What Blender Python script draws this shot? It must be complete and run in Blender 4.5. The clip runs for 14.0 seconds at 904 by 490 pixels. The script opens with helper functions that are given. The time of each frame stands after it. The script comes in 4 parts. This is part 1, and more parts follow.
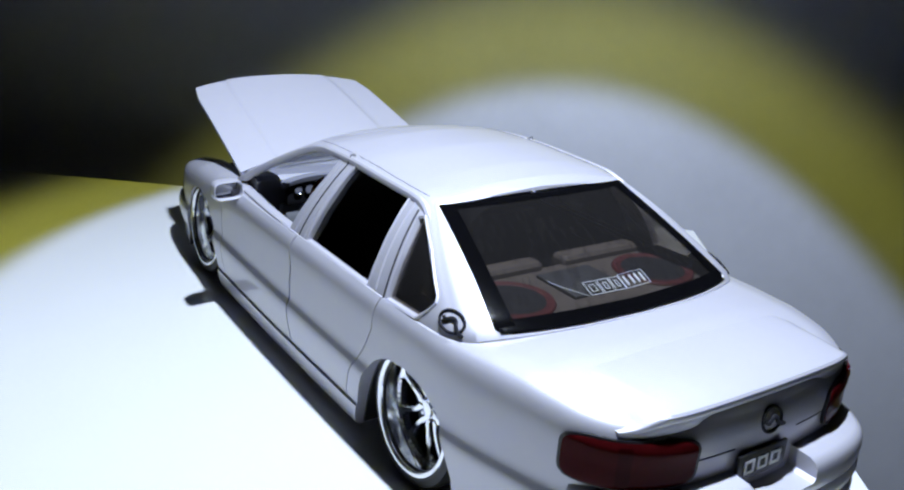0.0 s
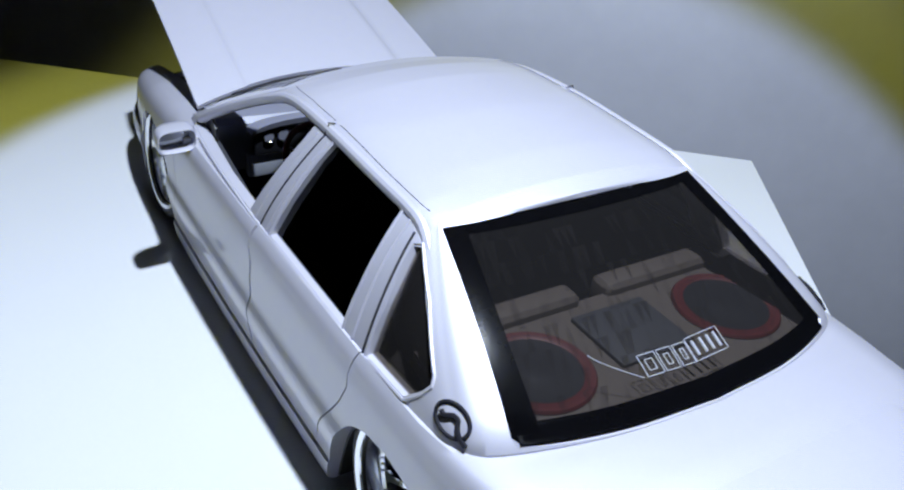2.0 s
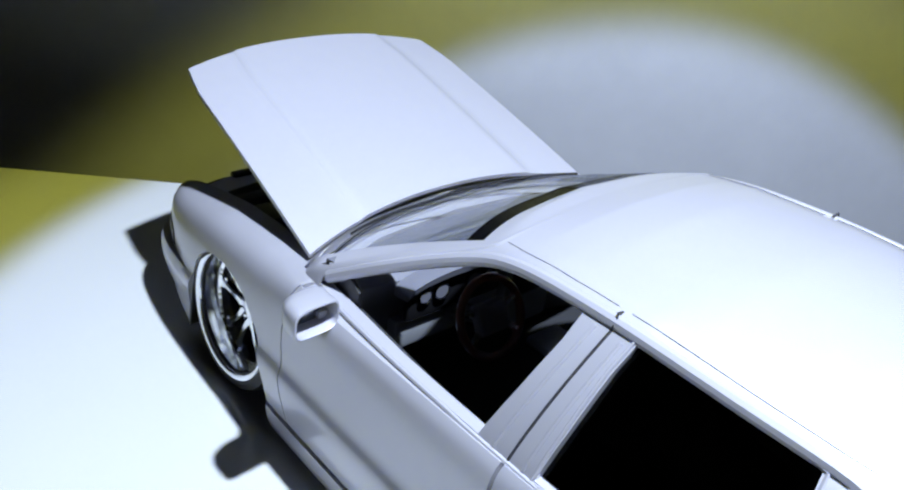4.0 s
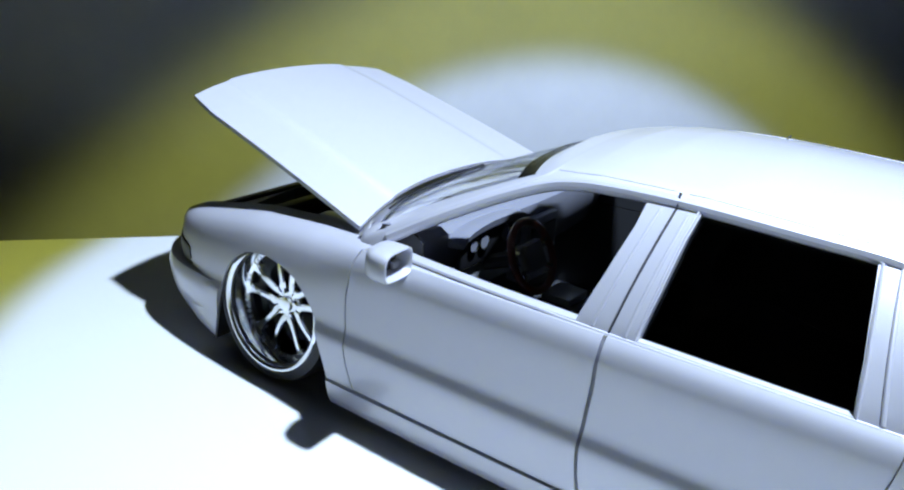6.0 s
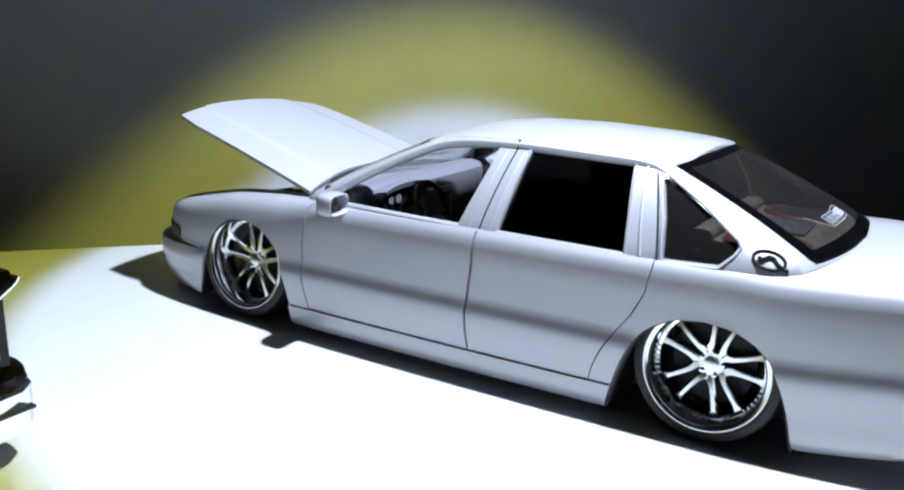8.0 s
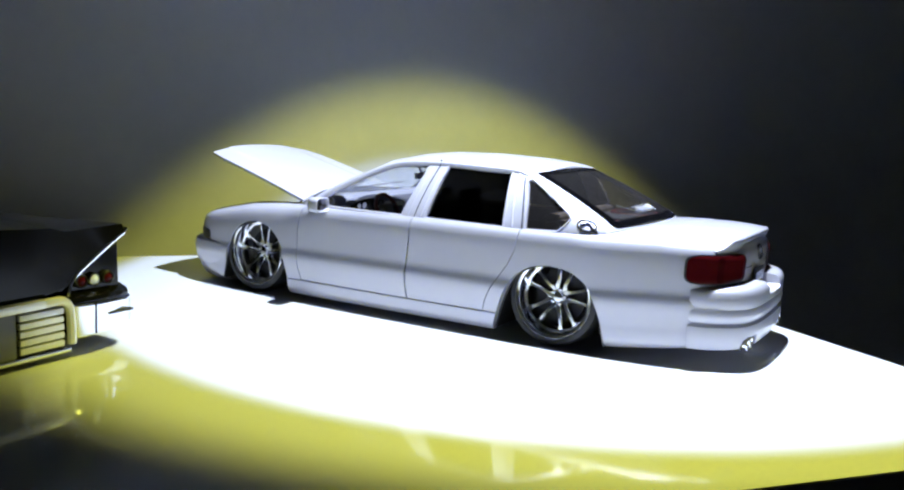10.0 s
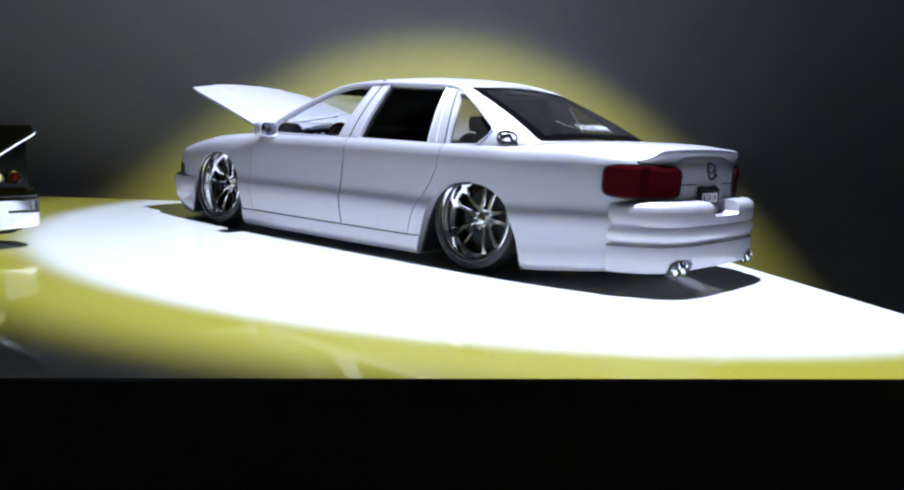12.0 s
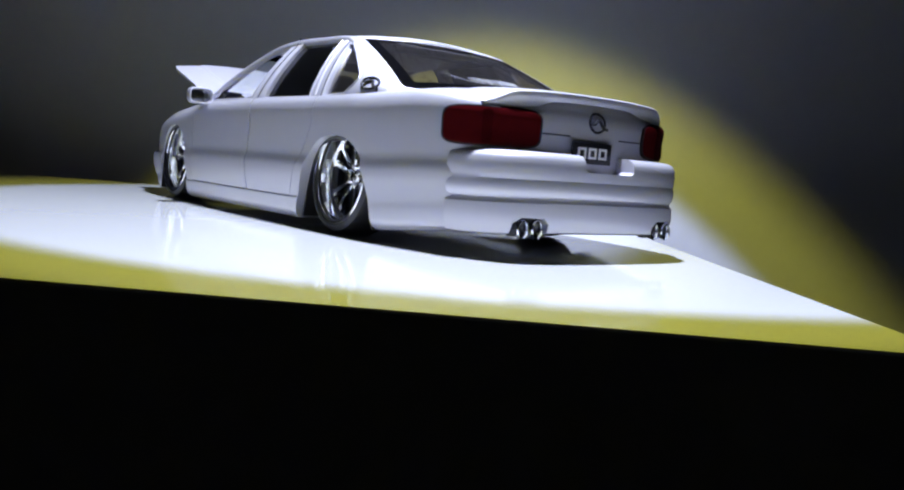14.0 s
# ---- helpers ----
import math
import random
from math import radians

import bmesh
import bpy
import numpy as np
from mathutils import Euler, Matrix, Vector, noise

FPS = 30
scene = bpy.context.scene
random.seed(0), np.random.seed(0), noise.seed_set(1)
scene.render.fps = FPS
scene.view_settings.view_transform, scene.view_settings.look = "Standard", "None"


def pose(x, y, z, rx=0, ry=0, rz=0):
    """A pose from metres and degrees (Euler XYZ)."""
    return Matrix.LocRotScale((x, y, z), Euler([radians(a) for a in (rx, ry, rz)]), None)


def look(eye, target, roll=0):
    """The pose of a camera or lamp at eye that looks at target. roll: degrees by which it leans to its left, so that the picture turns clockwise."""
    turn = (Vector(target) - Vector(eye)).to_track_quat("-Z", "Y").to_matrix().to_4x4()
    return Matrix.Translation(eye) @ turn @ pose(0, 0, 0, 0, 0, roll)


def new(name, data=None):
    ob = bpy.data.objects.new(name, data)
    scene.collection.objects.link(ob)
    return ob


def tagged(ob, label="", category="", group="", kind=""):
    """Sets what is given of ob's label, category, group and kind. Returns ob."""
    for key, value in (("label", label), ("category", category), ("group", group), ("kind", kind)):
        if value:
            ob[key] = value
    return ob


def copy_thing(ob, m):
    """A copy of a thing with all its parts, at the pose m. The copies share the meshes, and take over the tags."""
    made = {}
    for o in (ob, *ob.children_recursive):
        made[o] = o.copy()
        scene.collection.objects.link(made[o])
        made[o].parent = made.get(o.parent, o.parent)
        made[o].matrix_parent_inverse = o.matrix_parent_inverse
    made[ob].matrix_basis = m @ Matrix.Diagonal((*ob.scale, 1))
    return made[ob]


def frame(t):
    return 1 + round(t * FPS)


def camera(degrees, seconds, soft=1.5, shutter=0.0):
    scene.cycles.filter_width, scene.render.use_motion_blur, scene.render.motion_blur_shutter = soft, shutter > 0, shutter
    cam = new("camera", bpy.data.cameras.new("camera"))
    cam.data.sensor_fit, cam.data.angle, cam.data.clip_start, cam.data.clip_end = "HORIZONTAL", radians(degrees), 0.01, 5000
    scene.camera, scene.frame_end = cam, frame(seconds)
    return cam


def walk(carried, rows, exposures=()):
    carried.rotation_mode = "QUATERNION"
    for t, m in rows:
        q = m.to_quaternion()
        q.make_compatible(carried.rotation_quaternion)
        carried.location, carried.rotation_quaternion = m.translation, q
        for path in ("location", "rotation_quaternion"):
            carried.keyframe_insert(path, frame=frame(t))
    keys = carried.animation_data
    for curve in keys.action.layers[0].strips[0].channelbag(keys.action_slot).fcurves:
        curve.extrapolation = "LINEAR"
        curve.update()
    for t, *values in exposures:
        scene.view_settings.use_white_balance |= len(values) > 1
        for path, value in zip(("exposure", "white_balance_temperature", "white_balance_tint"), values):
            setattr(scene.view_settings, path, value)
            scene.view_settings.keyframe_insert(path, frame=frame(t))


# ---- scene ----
cam = camera(55.00, 14.0, soft=2.2)
PATH = [
    (0, (-0.11627, -0.18637, 0.10514), (0.04339, 0.04535, 0.00114), 3.70),
    (0.5, (-0.10968, -0.17900, 0.10673), (0.04615, 0.04854, -0.01136), 4.20),
    (1, (-0.10201, -0.16833, 0.11511), (0.04867, 0.05379, -0.01891), 4.57),
    (1.5, (-0.08924, -0.15559, 0.11721), (0.05722, 0.06110, -0.02974), 5.09),
    (2, (-0.08463, -0.13749, 0.11576), (0.06064, 0.07270, -0.04145), 6.05),
    (2.5, (-0.08809, -0.11185, 0.11870), (0.06087, 0.09117, -0.04437), 6.96),
    (3, (-0.09608, -0.08163, 0.11945), (0.05850, 0.11389, -0.04751), 6.36),
    (3.5, (-0.09790, -0.06675, 0.11290), (0.07026, 0.12594, -0.04393), 7.33),
    (3.7, (-0.09846, -0.06296, 0.11004), (0.07586, 0.12852, -0.04145), 7.50),
    (5.8, (-0.13726, -0.05561, 0.09539), (0.08854, 0.10663, -0.01729), 4.39),
    (6, (-0.14197, -0.05533, 0.08913), (0.08712, 0.10610, -0.01792), 4.06),
    (6.5, (-0.15238, -0.05449, 0.08899), (0.08251, 0.10230, -0.01224), 3.09),
    (7, (-0.16957, -0.06501, 0.08541), (0.07258, 0.08685, -0.00573), 3.00),
    (7.5, (-0.18427, -0.08176, 0.08548), (0.06140, 0.06783, 0.00023), 2.31),
    (8, (-0.19885, -0.09966, 0.07822), (0.05072, 0.04946, 0.00421), 2.38),
    (8.2, (-0.20469, -0.10879, 0.07552), (0.04404, 0.04407, 0.00648), 2.15),
    (10.3, (-0.28135, -0.17018, 0.06707), (-0.02529, -0.02010, 0.02343), 2.68),
    (10.5, (-0.28046, -0.17175, 0.06495), (-0.02463, -0.02143, 0.02069), 2.51),
    (11, (-0.26618, -0.18304, 0.05854), (-0.01656, -0.02228, 0.01562), 2.29),
    (11.5, (-0.25067, -0.19526, 0.05337), (-0.01109, -0.02011, 0.00953), 2.34),
    (12, (-0.22607, -0.21469, 0.04036), (0.00039, -0.02217, -0.00031), 2.91),
    (12.5, (-0.20641, -0.22494, 0.02943), (0.00692, -0.01769, -0.00970), 3.17),
    (13, (-0.18102, -0.23555, 0.02259), (0.01950, -0.01515, -0.01230), 3.66),
    (13.5, (-0.16265, -0.24435, 0.01994), (0.02726, -0.01410, -0.01041), 3.98),
    (14, (-0.14608, -0.25701, 0.02039), (0.03263, -0.01773, -0.00803), 4.21),
]
EXPOSURES = [(0.0, -0.86, 5550, 14), (1.0, -0.88, 5550, 14), (2.0, -1.02, 5550, 14), (3.0, -0.90, 5550, 14), (3.7, -0.80, 5550, 13), (5.8, -0.45, 5250, 9), (7.5, -0.35, 5600, 10), (8.2, -0.34, 5650, 10), (10.3, 0.12, 5550, 15), (12.0, 0.06, 5550, 17), (14.0, -0.14, 5600, 20)]
walk(cam, [(t, look(eye, target, roll)) for t, eye, target, roll in PATH], EXPOSURES)

# ---- world, lamps, exposure ----
S = 1 / 24          # the model is a 1:24 car: sizes below are metres of the full-size car, times S
world = bpy.data.worlds.new("dark_room")
scene.world = world
world.use_nodes = True
world.node_tree.nodes["Background"].inputs[0].default_value = (0.92, 0.93, 1.0, 1)
world.node_tree.nodes["Background"].inputs[1].default_value = 0.016

LAMP = Vector((-0.35, -1.80, 7.5)) * S
AIM = Vector((0.877, -0.730, 0.0)) * S


def spot(name, watts, colour, degrees, blend):
    data = bpy.data.lights.new(name, "SPOT")
    data.energy, data.color, data.spot_size, data.spot_blend = watts, colour, radians(degrees), blend
    data.shadow_soft_size = 0.005
    ob = new(name, data)
    ob.matrix_world = look(LAMP, AIM)
    return ob


spot("spot_lamp", 14.4, (0.56, 0.63, 1.0), 59.0, 0.09)
spot("spot_lamp_corona", 6.0, (1.0, 0.93, 0.10), 71.5, 0.25)

# ---- materials ----


def mat(name, colour, rough=0.5, metal=0.0, coat=0.0, noise_amount=0.06, noise_scale=300.0, bump=0.0, bump_scale=2000.0, spec=0.5,
        stain=0.0, rough_noise=0.0):
    m = bpy.data.materials.new(name)
    m.use_nodes = True
    nt = m.node_tree
    b = nt.nodes["Principled BSDF"]
    b.inputs["Base Color"].default_value = (*colour, 1)
    b.inputs["Roughness"].default_value = rough
    b.inputs["Metallic"].default_value = metal
    b.inputs["Coat Weight"].default_value = coat
    b.inputs["Coat Roughness"].default_value = 0.05
    b.inputs["Specular IOR Level"].default_value = spec
    co = nt.nodes.new("ShaderNodeTexCoord")
    if noise_amount or stain:
        n = nt.nodes.new("ShaderNodeTexNoise")
        n.inputs["Scale"].default_value, n.inputs["Detail"].default_value = noise_scale, 4
        nt.links.new(co.outputs["Object"], n.inputs["Vector"])
        ramp = nt.nodes.new("ShaderNodeMapRange")
        ramp.inputs["To Min"].default_value, ramp.inputs["To Max"].default_value = 1 - noise_amount, 1 + noise_amount
        nt.links.new(n.outputs["Fac"], ramp.inputs["Value"])
        n2 = nt.nodes.new("ShaderNodeTexNoise")
        n2.inputs["Scale"].default_value, n2.inputs["Detail"].default_value = noise_scale * 0.08, 3
        nt.links.new(co.outputs["Object"], n2.inputs["Vector"])
        r2 = nt.nodes.new("ShaderNodeMapRange")
        r2.inputs["To Min"].default_value, r2.inputs["To Max"].default_value = 1 - stain, 1 + stain
        nt.links.new(n2.outputs["Fac"], r2.inputs["Value"])
        mul = nt.nodes.new("ShaderNodeMath")
        mul.operation = "MULTIPLY"
        nt.links.new(ramp.outputs["Result"], mul.inputs[0])
        nt.links.new(r2.outputs["Result"], mul.inputs[1])
        mix = nt.nodes.new("ShaderNodeVectorMath")
        mix.operation = "SCALE"
        mix.inputs[0].default_value = colour
        nt.links.new(mul.outputs[0], mix.inputs["Scale"])
        nt.links.new(mix.outputs["Vector"], b.inputs["Base Color"])
        if rough_noise:
            rr = nt.nodes.new("ShaderNodeMapRange")
            rr.inputs["To Min"].default_value, rr.inputs["To Max"].default_value = max(0, rough - rough_noise), rough + rough_noise
            nt.links.new(n2.outputs["Fac"], rr.inputs["Value"])
            nt.links.new(rr.outputs["Result"], b.inputs["Roughness"])
    if bump:
        n3 = nt.nodes.new("ShaderNodeTexNoise")
        n3.inputs["Scale"].default_value, n3.inputs["Detail"].default_value = bump_scale, 3
        nt.links.new(co.outputs["Object"], n3.inputs["Vector"])
        bp = nt.nodes.new("ShaderNodeBump")
        bp.inputs["Strength"].default_value, bp.inputs["Distance"].default_value = bump, 0.0002
        nt.links.new(n3.outputs["Fac"], bp.inputs["Height"])
        nt.links.new(bp.outputs["Normal"], b.inputs["Normal"])
    return m


def glass(name, tint, rough=0.02, alpha=0.4, haze=0.0):
    """A thin tinted pane: clear coat of reflection over a see-through tint."""
    m = bpy.data.materials.new(name)
    m.use_nodes = True
    nt = m.node_tree
    nt.nodes.remove(nt.nodes["Principled BSDF"])
    out = nt.nodes["Material Output"]
    tr = nt.nodes.new("ShaderNodeBsdfTransparent")
    tr.inputs[0].default_value = (*[c * alpha for c in tint], 1)
    gl = nt.nodes.new("ShaderNodeBsdfGlossy")
    gl.inputs["Roughness"].default_value = rough
    lw = nt.nodes.new("ShaderNodeLayerWeight")
    pw = nt.nodes.new("ShaderNodeMath")
    pw.operation, pw.inputs[1].default_value = "POWER", 3.5
    fr = nt.nodes.new("ShaderNodeMath")
    fr.operation, fr.inputs[1].default_value, fr.inputs[2].default_value = "MULTIPLY_ADD", 0.7, 0.04
    nt.links.new(lw.outputs["Facing"], pw.inputs[0])
    nt.links.new(pw.outputs[0], fr.inputs[0])
    mix = nt.nodes.new("ShaderNodeMixShader")
    nt.links.new(fr.outputs[0], mix.inputs[0])
    nt.links.new(tr.outputs[0], mix.inputs[1])
    nt.links.new(gl.outputs[0], mix.inputs[2])
    # an even pale diffuse share paints in the reflected haze over dark glass
    veil = nt.nodes.new("ShaderNodeBsdfDiffuse")
    veil.inputs[0].default_value = (0.55, 0.52, 0.52, 1)
    over = nt.nodes.new("ShaderNodeMixShader")
    over.inputs[0].default_value = haze
    nt.links.new(mix.outputs[0], over.inputs[1])
    nt.links.new(veil.outputs[0], over.inputs[2])
    nt.links.new(over.outputs[0], out.inputs["Surface"])
    return m


PAINT = mat("pearl_white_paint", (0.470, 0.466, 0.515), 0.50, 0.36, 0.7, 0.02, 4000, 0.05, 9000, stain=0.02)
CHROME = mat("chrome", (0.88, 0.89, 0.91), 0.10, 1.0, 0, 0.03, 600, rough_noise=0.03, stain=0.03)
DARK_CHROME = mat("dark_chrome", (0.30, 0.31, 0.33), 0.15, 1.0, 0, 0.05, 600)
RUBBER = mat("tyre_rubber", (0.012, 0.012, 0.013), 0.55, 0, 0, 0.25, 1500, 0.2, 5000)
BAY = mat("dark_grey_engine_bay", (0.11, 0.112, 0.10), 0.5, 0, 0, 0.2, 700, stain=0.2)
BLACK = mat("black_plastic", (0.010, 0.010, 0.012), 0.42, 0, 0, 0.2, 900)
GAP = mat("panel_gap", (0.02, 0.02, 0.025), 0.7, 0, 0, 0.1, 900)
GREY_TRIM = mat("grey_dashboard_plastic", (0.15, 0.153, 0.185), 0.45, 0, 0, 0.05, 500)
SATIN = mat("satin_chrome", (0.80, 0.80, 0.79), 0.45, 0.55, 0, 0.04, 900)
SILVER = mat("silver_plastic", (0.42, 0.44, 0.48), 0.35, 0.4, 0, 0.05, 900)
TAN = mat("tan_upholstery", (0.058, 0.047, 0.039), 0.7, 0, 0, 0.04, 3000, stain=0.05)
SEAT_GREY = mat("dark_grey_upholstery", (0.022, 0.023, 0.027), 0.7, 0, 0, 0.06, 3000)
DARK_FLOOR = mat("dark_carpet", (0.02, 0.02, 0.022), 0.9, 0, 0, 0.3, 3000, 0.3, 6000)
WHEEL_CHROME = mat("wheel_chrome", (0.88, 0.89, 0.91), 0.14, 1.0, 0, 0.04, 600)
WOOD = mat("wood_wheel_rim", (0.12, 0.03, 0.02), 0.3, 0, 0.5, 0.3, 900)
RED_LENS = mat("red_lens", (0.048, 0.003, 0.004), 0.14, 0, 0.0, 0.25, 500, 0.1, 2500, spec=0.05)
DEEP_RED = mat("deep_red_lens", (0.034, 0.002, 0.003), 0.16, 0, 0.0, 0.2, 500, spec=0.05)
RED = mat("red_ring", (0.055, 0.006, 0.007), 0.5, 0, 0, 0.1, 900)
FRIT = mat("black_glass_border", (0.004, 0.004, 0.005), 0.12, 0, 0.0, 0.1, 500, spec=0.15)
PRINT_GLINT = mat("white_print_and_glint", (0.34, 0.35, 0.38), 0.5, 0, 0, 0.05, 900)
PLATE_PRINT = mat("pale_plate_print", (0.75, 0.76, 0.78), 0.5, 0, 0, 0.05, 900)
EMBLEM = mat("dark_emblem", (0.010, 0.010, 0.014), 0.7, 0.0, 0, 0.2, 900, spec=0.2)
BLACK_PAINT = mat("black_gloss_paint", (0.003, 0.003, 0.0035), 0.14, 0, 0.0, 0.1, 900, spec=0.3)
TABLE = mat("gloss_white_board", (0.57, 0.58, 0.575), 0.06, 0, 0.0, 0.015, 60, 0.02, 800, stain=0.03, rough_noise=0.02)
BOARD_EDGE = mat("black_board_edge", (0.20, 0.185, 0.18), 0.6, 0, 0, 0.2, 200)
WALL = mat("grey_wall_paint", (0.46, 0.47, 0.505), 0.45, 0, 0, 0.05, 150, 0.15, 500, stain=0.16, rough_noise=0.06)
PLAIN_WALL = mat("plain_wall_paint", (0.74, 0.74, 0.75), 0.6, 0, 0, 0.04, 25, stain=0.08)
PLAIN_FLOOR = mat("plain_grey_floor", (0.34, 0.34, 0.34), 0.5, 0, 0, 0.1, 40, stain=0.15)
CEILING_PAINT = mat("white_ceiling_paint", (0.78, 0.78, 0.78), 0.7, 0, 0, 0.03, 25, stain=0.05)
TINT = glass("tinted_glass", (0.78, 0.74, 0.70), 0.015, 0.52, 0.012)
DARK_TINT = glass("smoked_glass", (0.6, 0.6, 0.6), 0.02, 0.13)
QUARTER_TINT = glass("lightly_tinted_glass", (0.85, 0.82, 0.78), 0.015, 0.80, 0.012)
CLEAR = glass("clear_glass", (0.95, 0.97, 0.97), 0.01, 0.97)

# ---- mesh helpers ----


def mesh_of(name, bm, material, smooth=35):
    bmesh.ops.recalc_face_normals(bm, faces=bm.faces)
    for v in bm.verts:
        v.co *= S
    me = bpy.data.meshes.new(name)
    bm.to_mesh(me)
    bm.free()
    me.materials.append(material)
    finish(me, smooth)
    return me


def finish(me, smooth):
    if smooth:
        me.polygons.foreach_set("use_smooth", [True] * len(me.polygons))
        me.set_sharp_from_angle(angle=radians(smooth))


def part(name, bm, material, parent=None, label="", smooth=35):
    """Links a bmesh as one mesh object under a thing or a part."""
    ob = new(name, mesh_of(name, bm, material, smooth))
    ob.parent = parent
    return tagged(ob, label)


def thing(name, label, category, group="", at=None):
    ob = new(name)
    ob.empty_display_size = 0.01
    if at is not None:
        ob.matrix_world = at
    return tagged(ob, label, category, group)


def box(x0, x1, y0, y1, z0, z1, bevel=0.0, seg=2, bm=None):
    bm = bm or bmesh.new()
    got = bmesh.ops.create_cube(bm, size=1)["verts"]
    for v in got:
        v.co = Vector(((x0 + x1) / 2 + v.co.x * (x1 - x0), (y0 + y1) / 2 + v.co.y * (y1 - y0), (z0 + z1) / 2 + v.co.z * (z1 - z0)))
    if bevel:
        edges = list({e for v in got for e in v.link_edges})
        bmesh.ops.bevel(bm, geom=edges, offset=bevel, segments=seg, affect="EDGES", profile=0.6)
    return bm


def prism(points, axis, a, b, bm=None):
    """A closed outline of (u, v) points drawn out from a to b along an axis: x takes (y, z), y takes (x, z), z takes (x, y)."""
    bm = bm or bmesh.new()
    put = {"x": lambda u, v, w: (w, u, v), "y": lambda u, v, w: (u, w, v), "z": lambda u, v, w: (u, v, w)}[axis]
    lo = [bm.verts.new(put(u, v, a)) for u, v in points]
    hi = [bm.verts.new(put(u, v, b)) for u, v in points]
    bm.faces.new(lo)
    bm.faces.new(hi[::-1])
    for i in range(len(points)):
        j = (i + 1) % len(points)
        bm.faces.new((lo[j], lo[i], hi[i], hi[j]))
    bmesh.ops.recalc_face_normals(bm, faces=bm.faces)
    return bm


def loft(rings, closed=True, caps=True, bm=None):
    """A skin over rings of as many points each."""
    bm = bm or bmesh.new()
    rows = [[bm.verts.new(p) for p in ring] for ring in rings]
    n = len(rows[0])
    for r0, r1 in zip(rows, rows[1:]):
        for i in range(n if closed else n - 1):
            j = (i + 1) % n
            bm.faces.new((r0[i], r0[j], r1[j], r1[i]))
    if caps and closed:
        bm.faces.new(rows[0][::-1])
        bm.faces.new(rows[-1])
    bmesh.ops.remove_doubles(bm, verts=bm.verts, dist=1e-5)
    bmesh.ops.dissolve_degenerate(bm, edges=bm.edges, dist=1e-5)
    bmesh.ops.recalc_face_normals(bm, faces=bm.faces)
    return bm


def tube(path, radius, sides=8, closed=False, bm=None):
    """A round bar along a path of points."""
    path = [Vector(p) for p in path]
    rings = []
    n = len(path)
    for i, p in enumerate(path):
        a = path[(i - 1) % n] if closed or i else path[0]
        b = path[(i + 1) % n] if closed or i < n - 1 else path[-1]
        d = (b - a).normalized()
        if i == 0:
            u = d.cross(Vector((0, 0, 1)) if abs(d.z) < 0.9 else Vector((1, 0, 0)))
        u = (u - d * u.dot(d)).normalized()
        w = u.cross(d)
        rings.append([p + radius * (math.cos(2 * math.pi * k / sides) * u + math.sin(2 * math.pi * k / sides) * w) for k in range(sides)])
    if closed:
        rings.append(rings[0])
    return loft(rings, True, not closed, bm)


def spin(profile, axis="x", steps=48, centre=(0, 0, 0), bm=None, closed=False):
    """A turned body: profile of (along, radius) round an axis through centre."""
    c = Vector(centre)
    rings = []
    for k in range(steps + 1):
        a = 2 * math.pi * (k % steps) / steps
        ca, sa = math.cos(a), math.sin(a)
        put = {"x": lambda l, r: (l, r * ca, r * sa), "y": lambda l, r: (r * ca, l, r * sa), "z": lambda l, r: (r * ca, r * sa, l)}[axis]
        rings.append([c + Vector(put(l, r)) for l, r in profile])
    return loft(rings, closed, False, bm)


def curve_through(keys, count):
    """count points at even steps along a smooth curve through the key points."""
    k = [np.array(p, float) for p in keys]
    k = [2 * k[0] - k[1]] + k + [2 * k[-1] - k[-2]]
    dense = []
    for i in range(1, len(k) - 2):
        for t in np.linspace(0, 1, 24, endpoint=i == len(k) - 3):
            dense.append(0.5 * (2 * k[i] + (k[i + 1] - k[i - 1]) * t + (2 * k[i - 1] - 5 * k[i] + 4 * k[i + 1] - k[i + 2]) * t * t
                                + (3 * k[i] - k[i - 1] - 3 * k[i + 1] + k[i + 2]) * t ** 3))
    dense = np.array(dense)
    run = np.r_[0, np.cumsum(np.linalg.norm(np.diff(dense, axis=0), axis=1))]
    at = np.linspace(0, run[-1], count)
    return np.stack([np.interp(at, run, dense[:, i]) for i in range(dense.shape[1])], 1)


def cut(me, cutter, how="DIFFERENCE", smooth=35):
    """The mesh after a solid cut by another; both are in the model's own metres."""
    a, b = new("work", me), new("tool", cutter)
    mod = a.modifiers.new("cut", "BOOLEAN")
    mod.object, mod.operation, mod.solver = b, how, "MANIFOLD"
    got = bpy.data.meshes.new_from_object(a.evaluated_get(bpy.context.evaluated_depsgraph_get()))
    name = me.name
    bpy.data.objects.remove(a)
    bpy.data.objects.remove(b)
    bpy.data.meshes.remove(cutter)
    got.name = name
    finish(got, smooth)
    return got


def tool(bm):
    bmesh.ops.recalc_face_normals(bm, faces=bm.faces)
    for v in bm.verts:
        v.co *= S
    me = bpy.data.meshes.new("tool")
    bm.to_mesh(me)
    bm.free()
    return me


def link(name, me, parent, label="", material=None):
    if material:
        me.materials.clear()
        me.materials.append(material)
    ob = new(name, me)
    ob.parent = parent
    return tagged(ob, label)


def interp(x, table):
    return float(np.interp(x, [a for a, _ in table], [b for _, b in table]))


